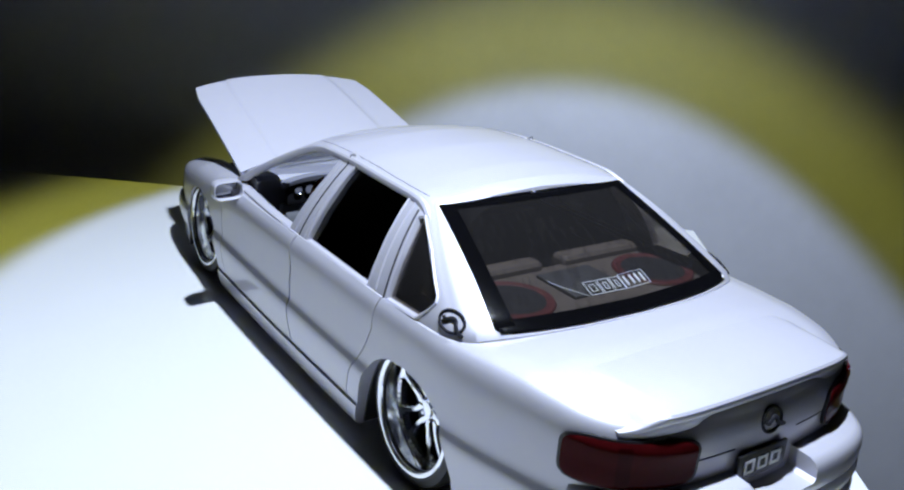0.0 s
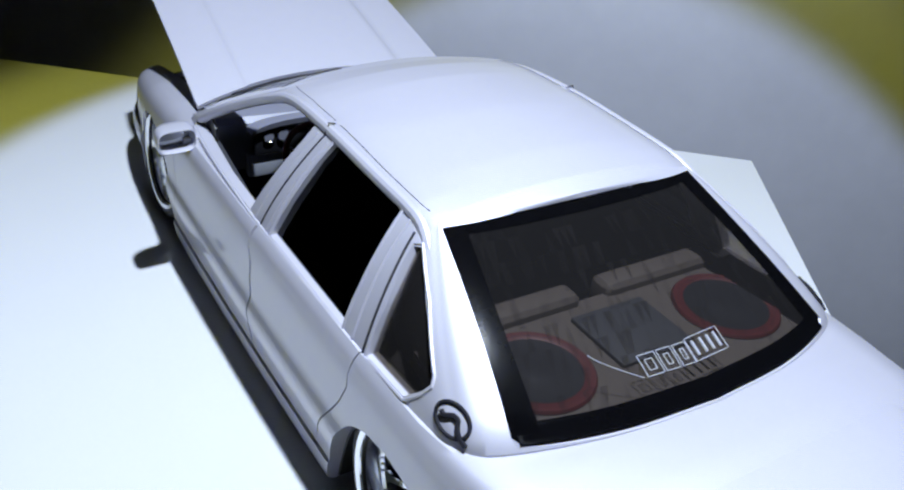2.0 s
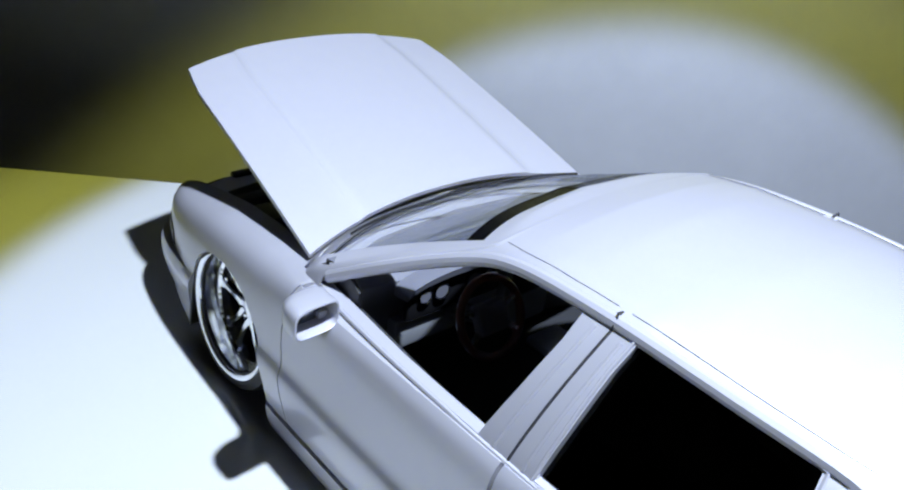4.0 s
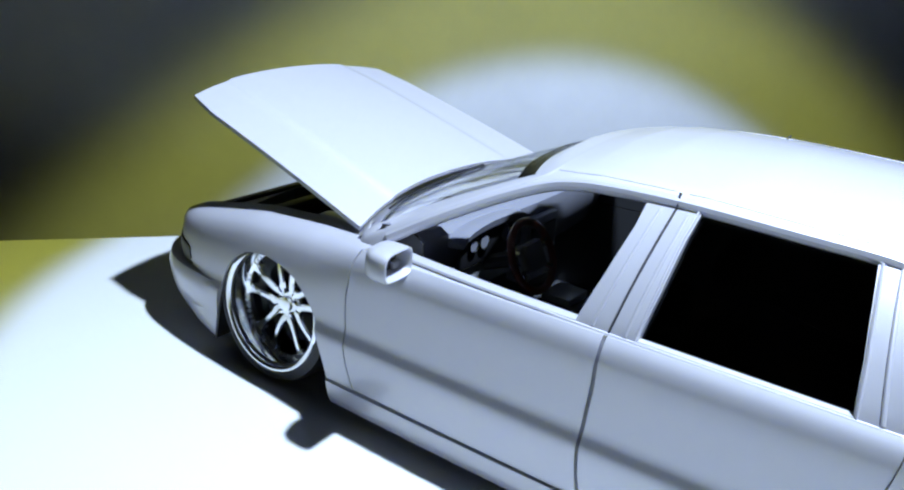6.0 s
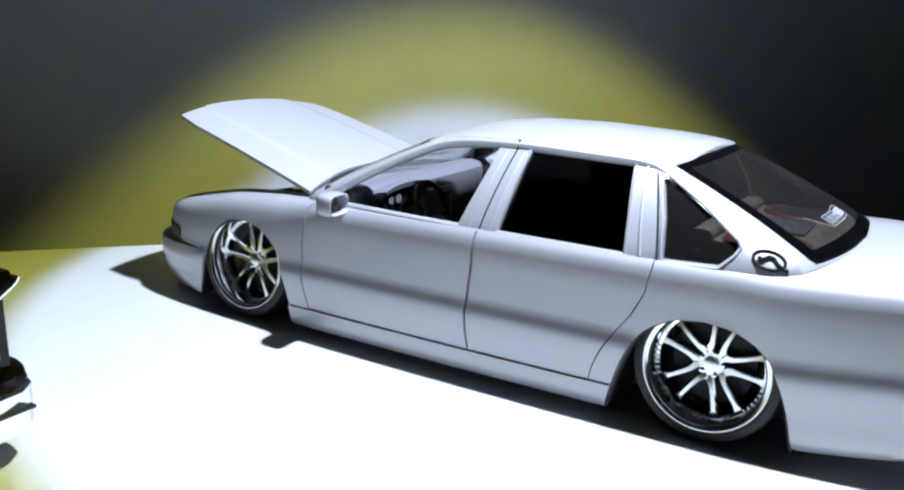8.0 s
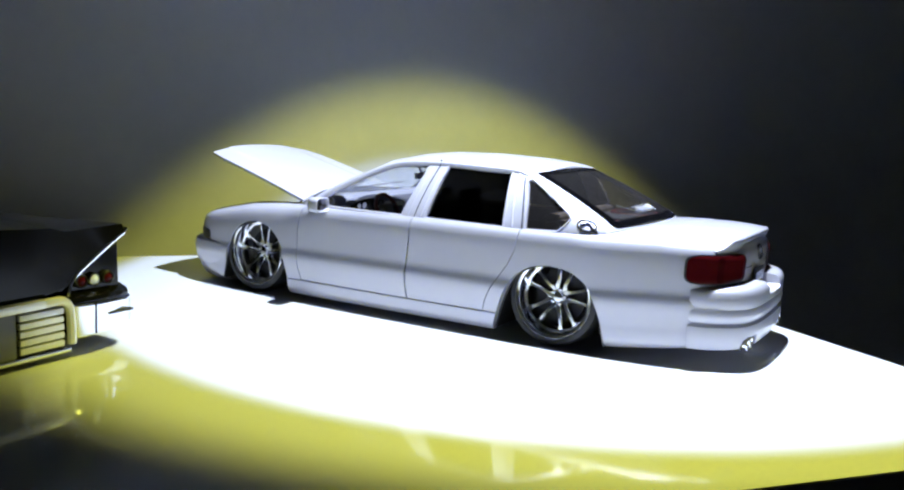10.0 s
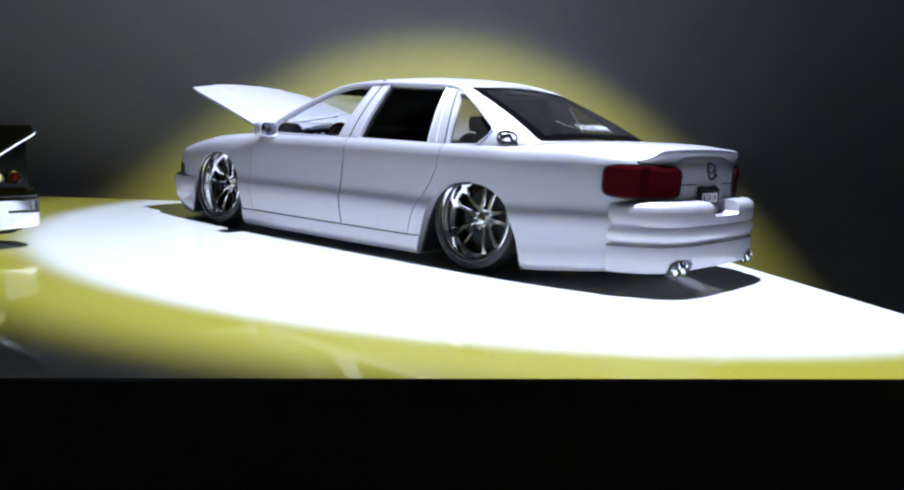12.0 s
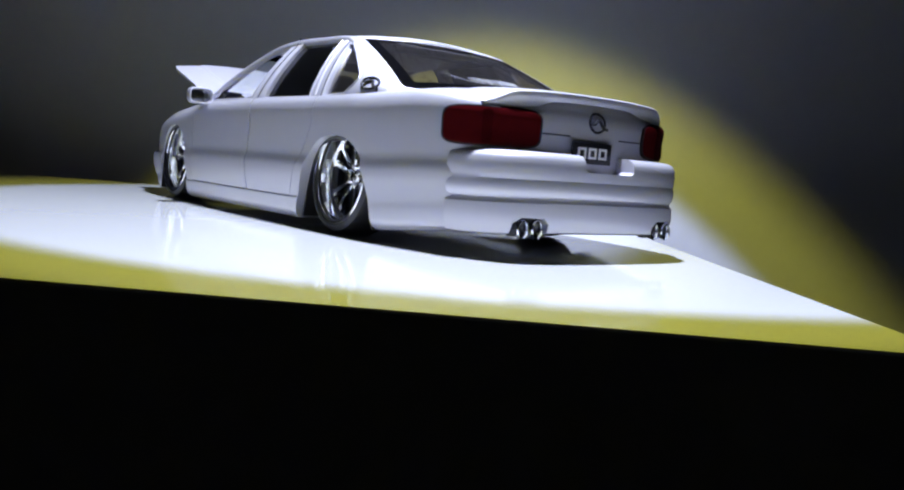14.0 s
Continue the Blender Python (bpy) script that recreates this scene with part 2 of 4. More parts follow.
# ---- the setting: board and wall ----
N_FAR = Vector((math.cos(0.92), math.sin(0.92), 0))
N_SIDE = Vector((-math.sin(0.92), math.cos(0.92), 0))
B_FAR = Vector((math.cos(0.894), math.sin(0.894), 0))        # the board is not quite square to the wall
B_SIDE = Vector((-math.sin(0.951), math.cos(0.951), 0))
B_NEAR = Vector((math.cos(0.875), math.sin(0.875), 0))


def meet(n1, d1, n2, d2):
    det = n1.x * n2.y - n1.y * n2.x
    return ((d1 * n2.y - d2 * n1.y) / det, (n1.x * d2 - n2.x * d1) / det)


FAR, SIDE, NEAR = 2.53, -2.42, -4.22
corner_a = meet(B_FAR, FAR, B_SIDE, SIDE)
corner_b = meet(B_NEAR, NEAR, B_SIDE, SIDE)
corner_c = meet(B_NEAR, NEAR, B_SIDE, 14.0)
corner_d = meet(B_FAR, FAR, B_SIDE, 14.0)
bm = prism([corner_b, corner_a, corner_d, corner_c], "z", -0.012, 0.0)
top = part("table_top", bm, TABLE, None, "glossy white display board lit by a spot lamp")
tagged(top, category="table top", kind="structure")
bm = prism([corner_b, corner_a, corner_d, corner_c], "z", -17.29, -0.014)
tagged(part("table_base", bm, BOARD_EDGE, None, "black cabinet under the glossy white board"), category="table base", kind="structure")

# the wall stands a hand behind the board's far edge; floor, ceiling and plain walls close the room
FLOOR_Z, CEILING_Z = -17.3, 38.0


def wall(name, n, u, d, half, material, label):
    """A wall 0.6 thick, square to n at distance d, reaching half to each side of the middle u along it."""
    t = Vector((-n.y, n.x, 0))
    quad = [(p.x, p.y) for p in (n * d + t * (u - half), n * d + t * (u + half), n * (d + 0.6) + t * (u + half), n * (d + 0.6) + t * (u - half))]
    tagged(part(name, prism(quad, "z", FLOOR_Z, CEILING_Z), material, None, label), category="wall", kind="structure")


wall("wall_back", N_FAR, 4.0, 4.0, 34, WALL, "dark grey painted wall with a satin sheen")
wall("wall_front", -N_FAR, -4.0, 34.0, 34, PLAIN_WALL, "plain painted wall in the dark")
wall("wall_left", N_SIDE, 15.0, 37.4, 18.99, PLAIN_WALL, "plain painted wall in the dark")
wall("wall_right", -N_SIDE, -15.0, 29.4, 18.99, PLAIN_WALL, "plain painted wall in the dark")
room = [(p.x, p.y) for p in (N_FAR * 4.6 + N_SIDE * -30, N_FAR * 4.6 + N_SIDE * 38, N_FAR * -34.6 + N_SIDE * 38, N_FAR * -34.6 + N_SIDE * -30)]
tagged(part("ceiling", prism(room, "z", CEILING_Z, CEILING_Z + 1), CEILING_PAINT, None, "plain white ceiling in the dark"), category="ceiling", kind="structure")
tagged(part("floor", prism(room, "z", FLOOR_Z - 1, FLOOR_Z), PLAIN_FLOOR, None, "plain grey floor under the table"), category="floor", kind="structure")


# ---- the white model car ----
car = thing("model_car", "pearl white lowered sedan model car with its bonnet open", "model car")

# plan of the lower body, half of it, from the tail's middle round the side to the nose's middle
PLAN = curve_through([(0, -2.745), (0.42, -2.715), (0.66, -2.63), (0.785, -2.50), (0.85, -2.35), (0.905, -2.1), (0.945, -1.8), (0.962, -1.472), (0.975, -1.0),
                      (0.985, -0.3), (0.985, 0.4), (0.975, 1.0), (0.955, 1.472), (0.92, 1.85), (0.87, 2.1), (0.79, 2.25), (0.66, 2.36), (0.4, 2.44), (0, 2.47)], 150)
SHOULDER = [(-2.8, 0.80), (-2.6, 0.838), (-2.4, 0.864), (-2.2, 0.875), (-2.0, 0.870), (-1.7, 0.852), (-1.5, 0.848), (-1.2, 0.845), (0, 0.838), (0.8, 0.828), (1.2, 0.808), (1.6, 0.768), (2.0, 0.692), (2.2, 0.655), (2.3, 0.635), (2.47, 0.61)]
FLOOR = [(-2.8, 0.17), (-2.4, 0.12), (-1.95, 0.075), (-1.0, 0.058), (1.0, 0.05), (1.9, 0.06), (2.2, 0.12), (2.47, 0.20)]
# how far the side lies inside the plan, by its height in the panel (0 floor, 1 shoulder)
SIDE_IN = [(0.0, 0.055), (0.03, 0.028), (0.08, 0.018), (0.165, 0.013), (0.175, 0.024), (0.22, 0.018), (0.35, 0.005), (0.42, 0.0), (0.455, 0.002), (0.475, 0.007), (0.495, 0.015), (0.52, 0.020), (0.56, 0.0215),
           (0.65, 0.018), (0.78, 0.021), (0.88, 0.031), (0.94, 0.050), (0.975, 0.080), (1.0, 0.120)]
# the shoulder is tighter beside the cabin
TIGHT = [(-2.62, 0.42), (-2.4, 0.58), (-2.05, 0.68), (-1.77, 0.58), (-1.6, 0.42), (-1.2, 0.45), (0.8, 0.45), (1.1, 1.0)]
CROWN = [(-2.8, 0.05), (-2.6, 0.055), (-2.3, 0.056), (-2.1, 0.048), (-1.9, 0.038), (1.0, 0.03), (1.4, 0.06), (2.3, 0.07), (2.47, 0.03)]


def shell_rings(inset, plan=PLAN, lift=0.0, drop=0.0):
    rings = []
    for x, y in plan:
        z0, z1 = interp(y, FLOOR) + lift, interp(y, SHOULDER) - drop
        ends = min(1.0, x / 0.5) if abs(y) > 1.9 else 1.0
        side = []
        for v, d in SIDE_IN:
            d = d * interp(y, TIGHT) if v > 0.85 else d
            d = 0.018 if 0.1 < v < 0.3 and abs(y) > 1.05 else d
            w = max(0.0, x - (d * ends + inset))
            pull = (0.9 if y > 0 else 0.45) * d * max(0.0, (abs(y) - 2.1) / 0.5) if abs(y) > 2.1 else 0
            side.append((w, y - math.copysign(pull, y), z0 + v * (z1 - z0)))
        top, c = side[-1], interp(y, CROWN)
        k = 15
        deck = [(top[0] * (1 - 2 * i / k), top[1], top[2] + c * (1 - abs(1 - 2 * i / k) ** 3) * min(1, top[0] / 0.4)) for i in range(1, k)]
        low = [(-side[0][0] * (1 - 2 * i / k), side[0][1], side[0][2]) for i in range(1, k)]
        rings.append(side + deck + [(-a, b, c2) for a, b, c2 in side[::-1]] + low)
    return rings


body = mesh_of("body", loft(shell_rings(0.0), caps=False), PAINT)


def arch(yc, top, half, grow=0.0):
    keys = [(-half - 0.01, -0.2), (-half - 0.005, 0.0), (-half * 0.95, 0.16), (-half * 0.84, top * 0.55), (-half * 0.66, top * 0.80), (-half * 0.36, top * 0.955), (0, top)]
    left = curve_through(keys, 22)
    pts = [(yc + u * (1 + grow), v + grow * 0.1) for u, v in left] + [(yc - u * (1 + grow), v + grow * 0.1) for u, v in left[::-1][1:]]
    return pts


for sx in (-1, 1):
    for yc, tp, half in ((-1.46, 0.605, 0.445), (1.43, 0.645, 0.425)):
        body = cut(body, tool(prism(arch(yc, tp, half), "x", *sorted((sx * 0.55, sx * 1.2)))))
# cabin and engine bay
TUB_HIGH = [(-0.84, -1.72), (0.84, -1.72), (0.86, -1.2), (0.88, 0), (0.80, 0.88), (0.45, 1.0), (0, 1.04), (-0.45, 1.0), (-0.80, 0.88), (-0.88, 0), (-0.86, -1.2)]
TUB_LOW = [(-0.87, -0.98), (0.87, -0.98), (0.88, 0), (0.80, 0.88), (0.45, 1.0), (0, 1.04), (-0.45, 1.0), (-0.80, 0.88), (-0.88, 0)]
body = cut(body, tool(prism(TUB_HIGH, "z", 0.70, 1.5)))
body = cut(body, tool(prism(TUB_LOW, "z", 0.16, 0.75)))
body = cut(body, tool(prism([(-0.72, 1.12), (-0.4, 1.22), (0, 1.26), (0.4, 1.22), (0.72, 1.12), (0.70, 1.9), (0.62, 2.13), (0.3, 2.22), (0, 2.24), (-0.3, 2.22), (-0.62, 2.13), (-0.70, 1.9)], "z", 0.25, 1.5)))

body = cut(body, tool(prism([(-0.70, 1.85), (0.70, 1.85), (0.70, 2.7), (-0.70, 2.7)], "z", 0.50, 1.5)))

# doors: their outlines in (y, z)
FRONT_DOOR = [(0.875, 0.187), (0.905, 0.30), (0.925, 0.45), (0.925, 0.62), (0.90, 0.75), (0.86, 0.95), (-0.243, 0.95), (-0.243, 0.80), (-0.233, 0.62), (-0.218, 0.45), (-0.223, 0.30), (-0.238, 0.187)]
REAR_DOOR = [(-0.239, 0.187), (-0.224, 0.30), (-0.219, 0.45), (-0.234, 0.62), (-0.244, 0.80), (-0.244, 0.95), (-1.20, 0.95), (-1.195, 0.80), (-1.175, 0.69), (-1.12, 0.57), (-1.05, 0.47), (-0.985, 0.36), (-0.945, 0.26), (-0.93, 0.187)]


def shrink(points, d):
    c = np.mean(points, axis=0)
    return [tuple(c + (np.array(p) - c) * (1 - d / np.linalg.norm(np.array(p) - c))) for p in points]


for sx in (-1, 1):
    for outline in (FRONT_DOOR, REAR_DOOR):
        blank = body.copy()
        door = cut(blank, tool(prism(shrink(outline, 0.007), "x", *sorted((sx * 0.80, sx * 1.2)))), "INTERSECT")
        bpy.data.meshes.remove(blank)
        body = cut(body, tool(prism(outline, "x", *sorted((sx * 0.905, sx * 1.2)))))
        link("door", door, car)

link("body", body, car)

# greenhouse: outline at the belt and at the roof's edge, half of each, tail to nose
KEYS_LOW = [(0, -2.00), (0.40, -1.965), (0.735, -1.865), (0.855, -1.77), (0.898, -1.60), (0.914, -1.2), (0.922, -0.6), (0.922, 0.0), (0.905, 0.5), (0.862, 0.87), (0.80, 1.0), (0.47, 1.12), (0, 1.17)]
KEYS_TOP = [(0, -1.205), (0.34, -1.19), (0.567, -1.150), (0.606, -1.115), (0.624, -1.0), (0.630, -0.75), (0.628, -0.4), (0.620, -0.1), (0.610, 0.10), (0.595, 0.20), (0.573, 0.245), (0.33, 0.33), (0, 0.365)]
Z_LOW = [(-2.1, 0.935), (-1.98, 0.930), (-1.86, 0.900), (-1.77, 0.875), (-1.6, 0.852), (-1.2, 0.825), (0.5, 0.818), (1.0, 0.83), (1.17, 0.875)]
Z_TOP = [(-1.22, 1.266), (-1.150, 1.250), (-1.0, 1.264), (-0.4, 1.279), (0, 1.265), (0.24, 1.236), (0.37, 1.252)]
ROOF_MID = [(-1.21, 1.284), (-1.10, 1.315), (-0.9, 1.336), (-0.5, 1.350), (-0.1, 1.340), (0.1, 1.318), (0.25, 1.282), (0.37, 1.262)]


def lanes(keys, per=12):
    """The same number of steps between each pair of keys, on a smooth curve."""
    k = [np.array(p, float) for p in keys]
    k = [2 * k[0] - k[1]] + k + [2 * k[-1] - k[-2]]
    out = []
    for i in range(1, len(k) - 2):
        for t in np.linspace(0, 1, per, endpoint=i == len(k) - 3):
            out.append(0.5 * (2 * k[i] + (k[i + 1] - k[i - 1]) * t + (2 * k[i - 1] - 5 * k[i] + 4 * k[i + 1] - k[i + 2]) * t * t
                              + (3 * k[i] - k[i - 1] - 3 * k[i + 1] + k[i + 2]) * t ** 3))
    return np.array(out)


LOW, TOP = lanes(KEYS_LOW), lanes(KEYS_TOP)


def cabin_point(i, v, inset=0.0):
    """A point of the greenhouse: lane i, height v from belt to roof edge."""
    a, b = LOW[i], TOP[i]
    za, zb = interp(a[1], Z_LOW), interp(b[1], Z_TOP)
    w = max(0.0, v)
    x, y, z = a[0] + (b[0] - a[0]) * w, a[1] + (b[1] - a[1]) * w, za + (zb - za) * v
    bulge = 0.035 * 4 * w * (1 - w)
    lo, hi = LOW[max(0, i - 1)], LOW[min(len(LOW) - 1, i + 1)]
    t = np.array(hi) - np.array(lo)
    n = np.array((t[1], -t[0])) / (np.linalg.norm(t) + 1e-9)
    if i == 0:
        n = np.array((0.0, -1.0))
    if i == len(LOW) - 1:
        n = np.array((0.0, 1.0))
    x, y = x + n[0] * (bulge - inset), y + n[1] * (bulge - inset)
    return max(0.0, x) if 0 < i < len(LOW) - 1 else 0.0, y, z


def cabin_rings(inset=0.0, under=0.0, foot=-0.25):
    rings = []
    vs = [foot, -0.05, 0.05, 0.15, 0.3, 0.45, 0.6, 0.75, 0.86, 0.93, 0.98]
    for i in range(len(LOW)):
        side = [cabin_point(i, v, inset) for v in vs]
        x, y, z = cabin_point(i, 1.0, inset + 0.012)
        side.append((x, y, z + 0.008 - under))
        k = 14
        deck = []
        edge, mid = z + 0.010, max(z + 0.010, interp(y, ROOF_MID))
        for j in range(1, k):
            f = 1 - 2 * j / k
            deck.append((x * f, y, edge + (mid - edge) * (1 - abs(f) ** 2.0) * min(1.0, x / 0.2) - under))
        low = [(-side[0][0] * (1 - 2 * j / k), side[0][1], side[0][2]) for j in range(1, k)]
        rings.append(side + deck + [(-a, b, c) for a, b, c in side[::-1]] + low)
    return rings


from mathutils.bvhtree import BVHTree

HULL = loft(cabin_rings(), caps=False)
HULL_TREE = BVHTree.FromBMesh(HULL)
shell = mesh_of("roof", HULL, PAINT)
hollow = tool(loft(cabin_rings(0.045, 0.03, -0.6), caps=False))
shell = cut(shell, hollow)

FRONT_WINDOW = [(0.83, 0.848), (0.70, 0.940), (0.50, 1.06), (0.28, 1.172), (0.10, 1.228), (-0.08, 1.254), (-0.205, 1.256), (-0.20, 1.17), (-0.165, 1.02), (-0.115, 0.848)]
REAR_WINDOW = [(-0.352, 0.850), (-0.375, 1.01), (-0.390, 1.17), (-0.405, 1.256), (-0.53, 1.268), (-0.80, 1.260), (-0.965, 1.236), (-0.985, 1.15), (-1.015, 1.0), (-1.035, 0.848)]
QUARTER_WINDOW = [(-1.225, 0.850), (-1.195, 1.02), (-1.13, 1.190), (-1.16, 1.200), (-1.35, 1.095), (-1.535, 0.980), (-1.553, 0.955), (-1.535, 0.92), (-1.475, 0.862)]
for sx in (-1, 1):
    for outline in (FRONT_WINDOW, REAR_WINDOW, QUARTER_WINDOW):
        shell = cut(shell, tool(prism(outline, "x", *sorted((sx * 0.45, sx * 1.2)))))
shell = cut(shell, tool(prism([(-0.728, 0.918), (-0.71, 0.905), (-0.66, 0.900), (-0.4, 0.912), (0, 0.918), (0.4, 0.912), (0.66, 0.900), (0.71, 0.905), (0.728, 0.918), (0.592, 1.250), (0.3, 1.268), (0, 1.274), (-0.3, 1.268), (-0.592, 1.250)], "y", -2.6, -1.0)))
shell = cut(shell, tool(prism([(-0.765, 0.86), (0, 0.88), (0.765, 0.86), (0.58, 1.216), (0.3, 1.240), (0, 1.245), (-0.3, 1.240), (-0.58, 1.216)], "y", 0.14, 2.0)))
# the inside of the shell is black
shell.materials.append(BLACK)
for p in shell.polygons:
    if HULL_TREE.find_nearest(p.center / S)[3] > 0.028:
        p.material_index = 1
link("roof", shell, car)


def pane(lo, hi, v0, v1, inset, rows=10, mirror=True):
    """A sheet that follows the greenhouse between two lanes and two heights, right round where mirror is set."""
    bm = bmesh.new()
    idx = list(range(lo, hi + 1))
    cols = [(i, 1) for i in idx] if not mirror else [(i, -1) for i in idx[::-1]] + [(i, 1) for i in idx[1:]]
    grid = [[bm.verts.new(((lambda p: (s * p[0], p[1], p[2]))(cabin_point(i, v0 + (v1 - v0) * r / rows, inset)))) for r in range(rows + 1)] for i, s in cols]
    for a, b in zip(grid, grid[1:]):
        for r in range(rows):
            bm.faces.new((a[r], b[r], b[r + 1], a[r + 1]))
    bmesh.ops.solidify(bm, geom=bm.faces[:], thickness=0.008)
    return bm


rear_glass = part("rear_window", pane(0, 24, -0.02, 1.0, 0.016), TINT, car, "tinted rear window with a black border")
part("border", pane(20, 27, -0.05, 1.0, 0.008, mirror=False), FRIT, rear_glass)
bm = pane(20, 27, -0.05, 1.0, 0.008, mirror=False)
bmesh.ops.scale(bm, vec=(-1, 1, 1), verts=bm.verts)
part("border", bm, FRIT, rear_glass)
part("border", pane(0, 23, 0.0, 0.10, 0.010, 4), FRIT, rear_glass)
part("border", pane(0, 23, 0.95, 1.0, 0.010, 4), FRIT, rear_glass)
rear_glass.visible_shadow = False
last = len(LOW) - 1
front_glass = part("windscreen", pane(last - 26, last, -0.02, 1.0, 0.016), CLEAR, car, "clear windscreen with a dark border")
front_glass.visible_shadow = False
part("border", pane(last - 26, last, 0.86, 1.0, 0.010, 4), FRIT, front_glass)
part("border", pane(last - 26, last, 0.14, 0.155, 0.010, 2), FRIT, front_glass)
part("cowl", pane(last - 25, last, -0.05, 0.14, 0.002, 4), PAINT, car, "white cowl panel below the windscreen")


def on_screen(x, v, out=0.006):
    """A point of the windscreen at a place across it and a height up it."""
    pts = [cabin_point(i, v, -out) for i in range(last - 24, last + 1)][::-1]
    xs = [p[0] for p in pts]
    return Vector((x, float(np.interp(abs(x), xs, [p[1] for p in pts])), float(np.interp(abs(x), xs, [p[2] for p in pts]))))


for x0, x1, v1 in ((-0.60, 0.02, 0.34), (0.02, 0.58, 0.32)):
    part("wiper", tube([on_screen(x0 + (x1 - x0) * t, 0.13 + (v1 - 0.13) * t ** 1.4) for t in np.linspace(0, 1, 14)], 0.006, 6), BLACK, car, "thin black windscreen wiper")


def cabin_x(y, z, inset=0.0):
    """How far out the greenhouse's side lies at a length and height."""
    ys, xs = [], []
    for i in range(30, last - 20):
        za, zb = interp(LOW[i][1], Z_LOW), interp(TOP[i][1], Z_TOP)
        p = cabin_point(i, (z - za) / (zb - za), inset)
        ys.append(p[1])
        xs.append(p[0])
    return float(np.interp(y, ys, xs))


def resample(points, step=0.03):
    """Points at short steps along a closed outline."""
    out = []
    for a, b in zip(points, points[1:] + points[:1]):
        n = max(1, int(math.dist(a, b) / step))
        out += [(a[0] + (b[0] - a[0]) * k / n, a[1] + (b[1] - a[1]) * k / n) for k in range(n)]
    return out


def side_pane(outline, inset, sx, thick=0.006):
    """A pane that fills a side window, following the greenhouse."""
    bm = bmesh.new()
    rows = 8
    pts = [Vector((0, y, z)) for y, z in outline]
    c = sum(pts, Vector()) / len(pts)
    rings = [[bm.verts.new(Vector((sx * cabin_x(q.y, q.z, inset), q.y, q.z))) for p in pts for q in [c + (p - c) * (r + 1) / rows]] for r in range(rows)]
    hub = bm.verts.new(Vector((sx * cabin_x(c.y, c.z, inset), c.y, c.z)))
    n = len(pts)
    for j in range(n):
        bm.faces.new((hub, rings[0][j], rings[0][(j + 1) % n]))
        for r in range(rows - 1):
            bm.faces.new((rings[r][j], rings[r + 1][j], rings[r + 1][(j + 1) % n], rings[r][(j + 1) % n]))
    bmesh.ops.recalc_face_normals(bm, faces=bm.faces)
    bmesh.ops.solidify(bm, geom=bm.faces[:], thickness=thick)
    return bm


for sx in (-1, 1):
    part("rear_door_window", side_pane(shrink(REAR_WINDOW, -0.015), 0.028, sx), DARK_TINT, car, "black tinted rear door window")
    part("quarter_window", side_pane(shrink(QUARTER_WINDOW, -0.015), 0.022, sx), QUARTER_TINT, car, "small tinted quarter window")

# ---- wheels ----


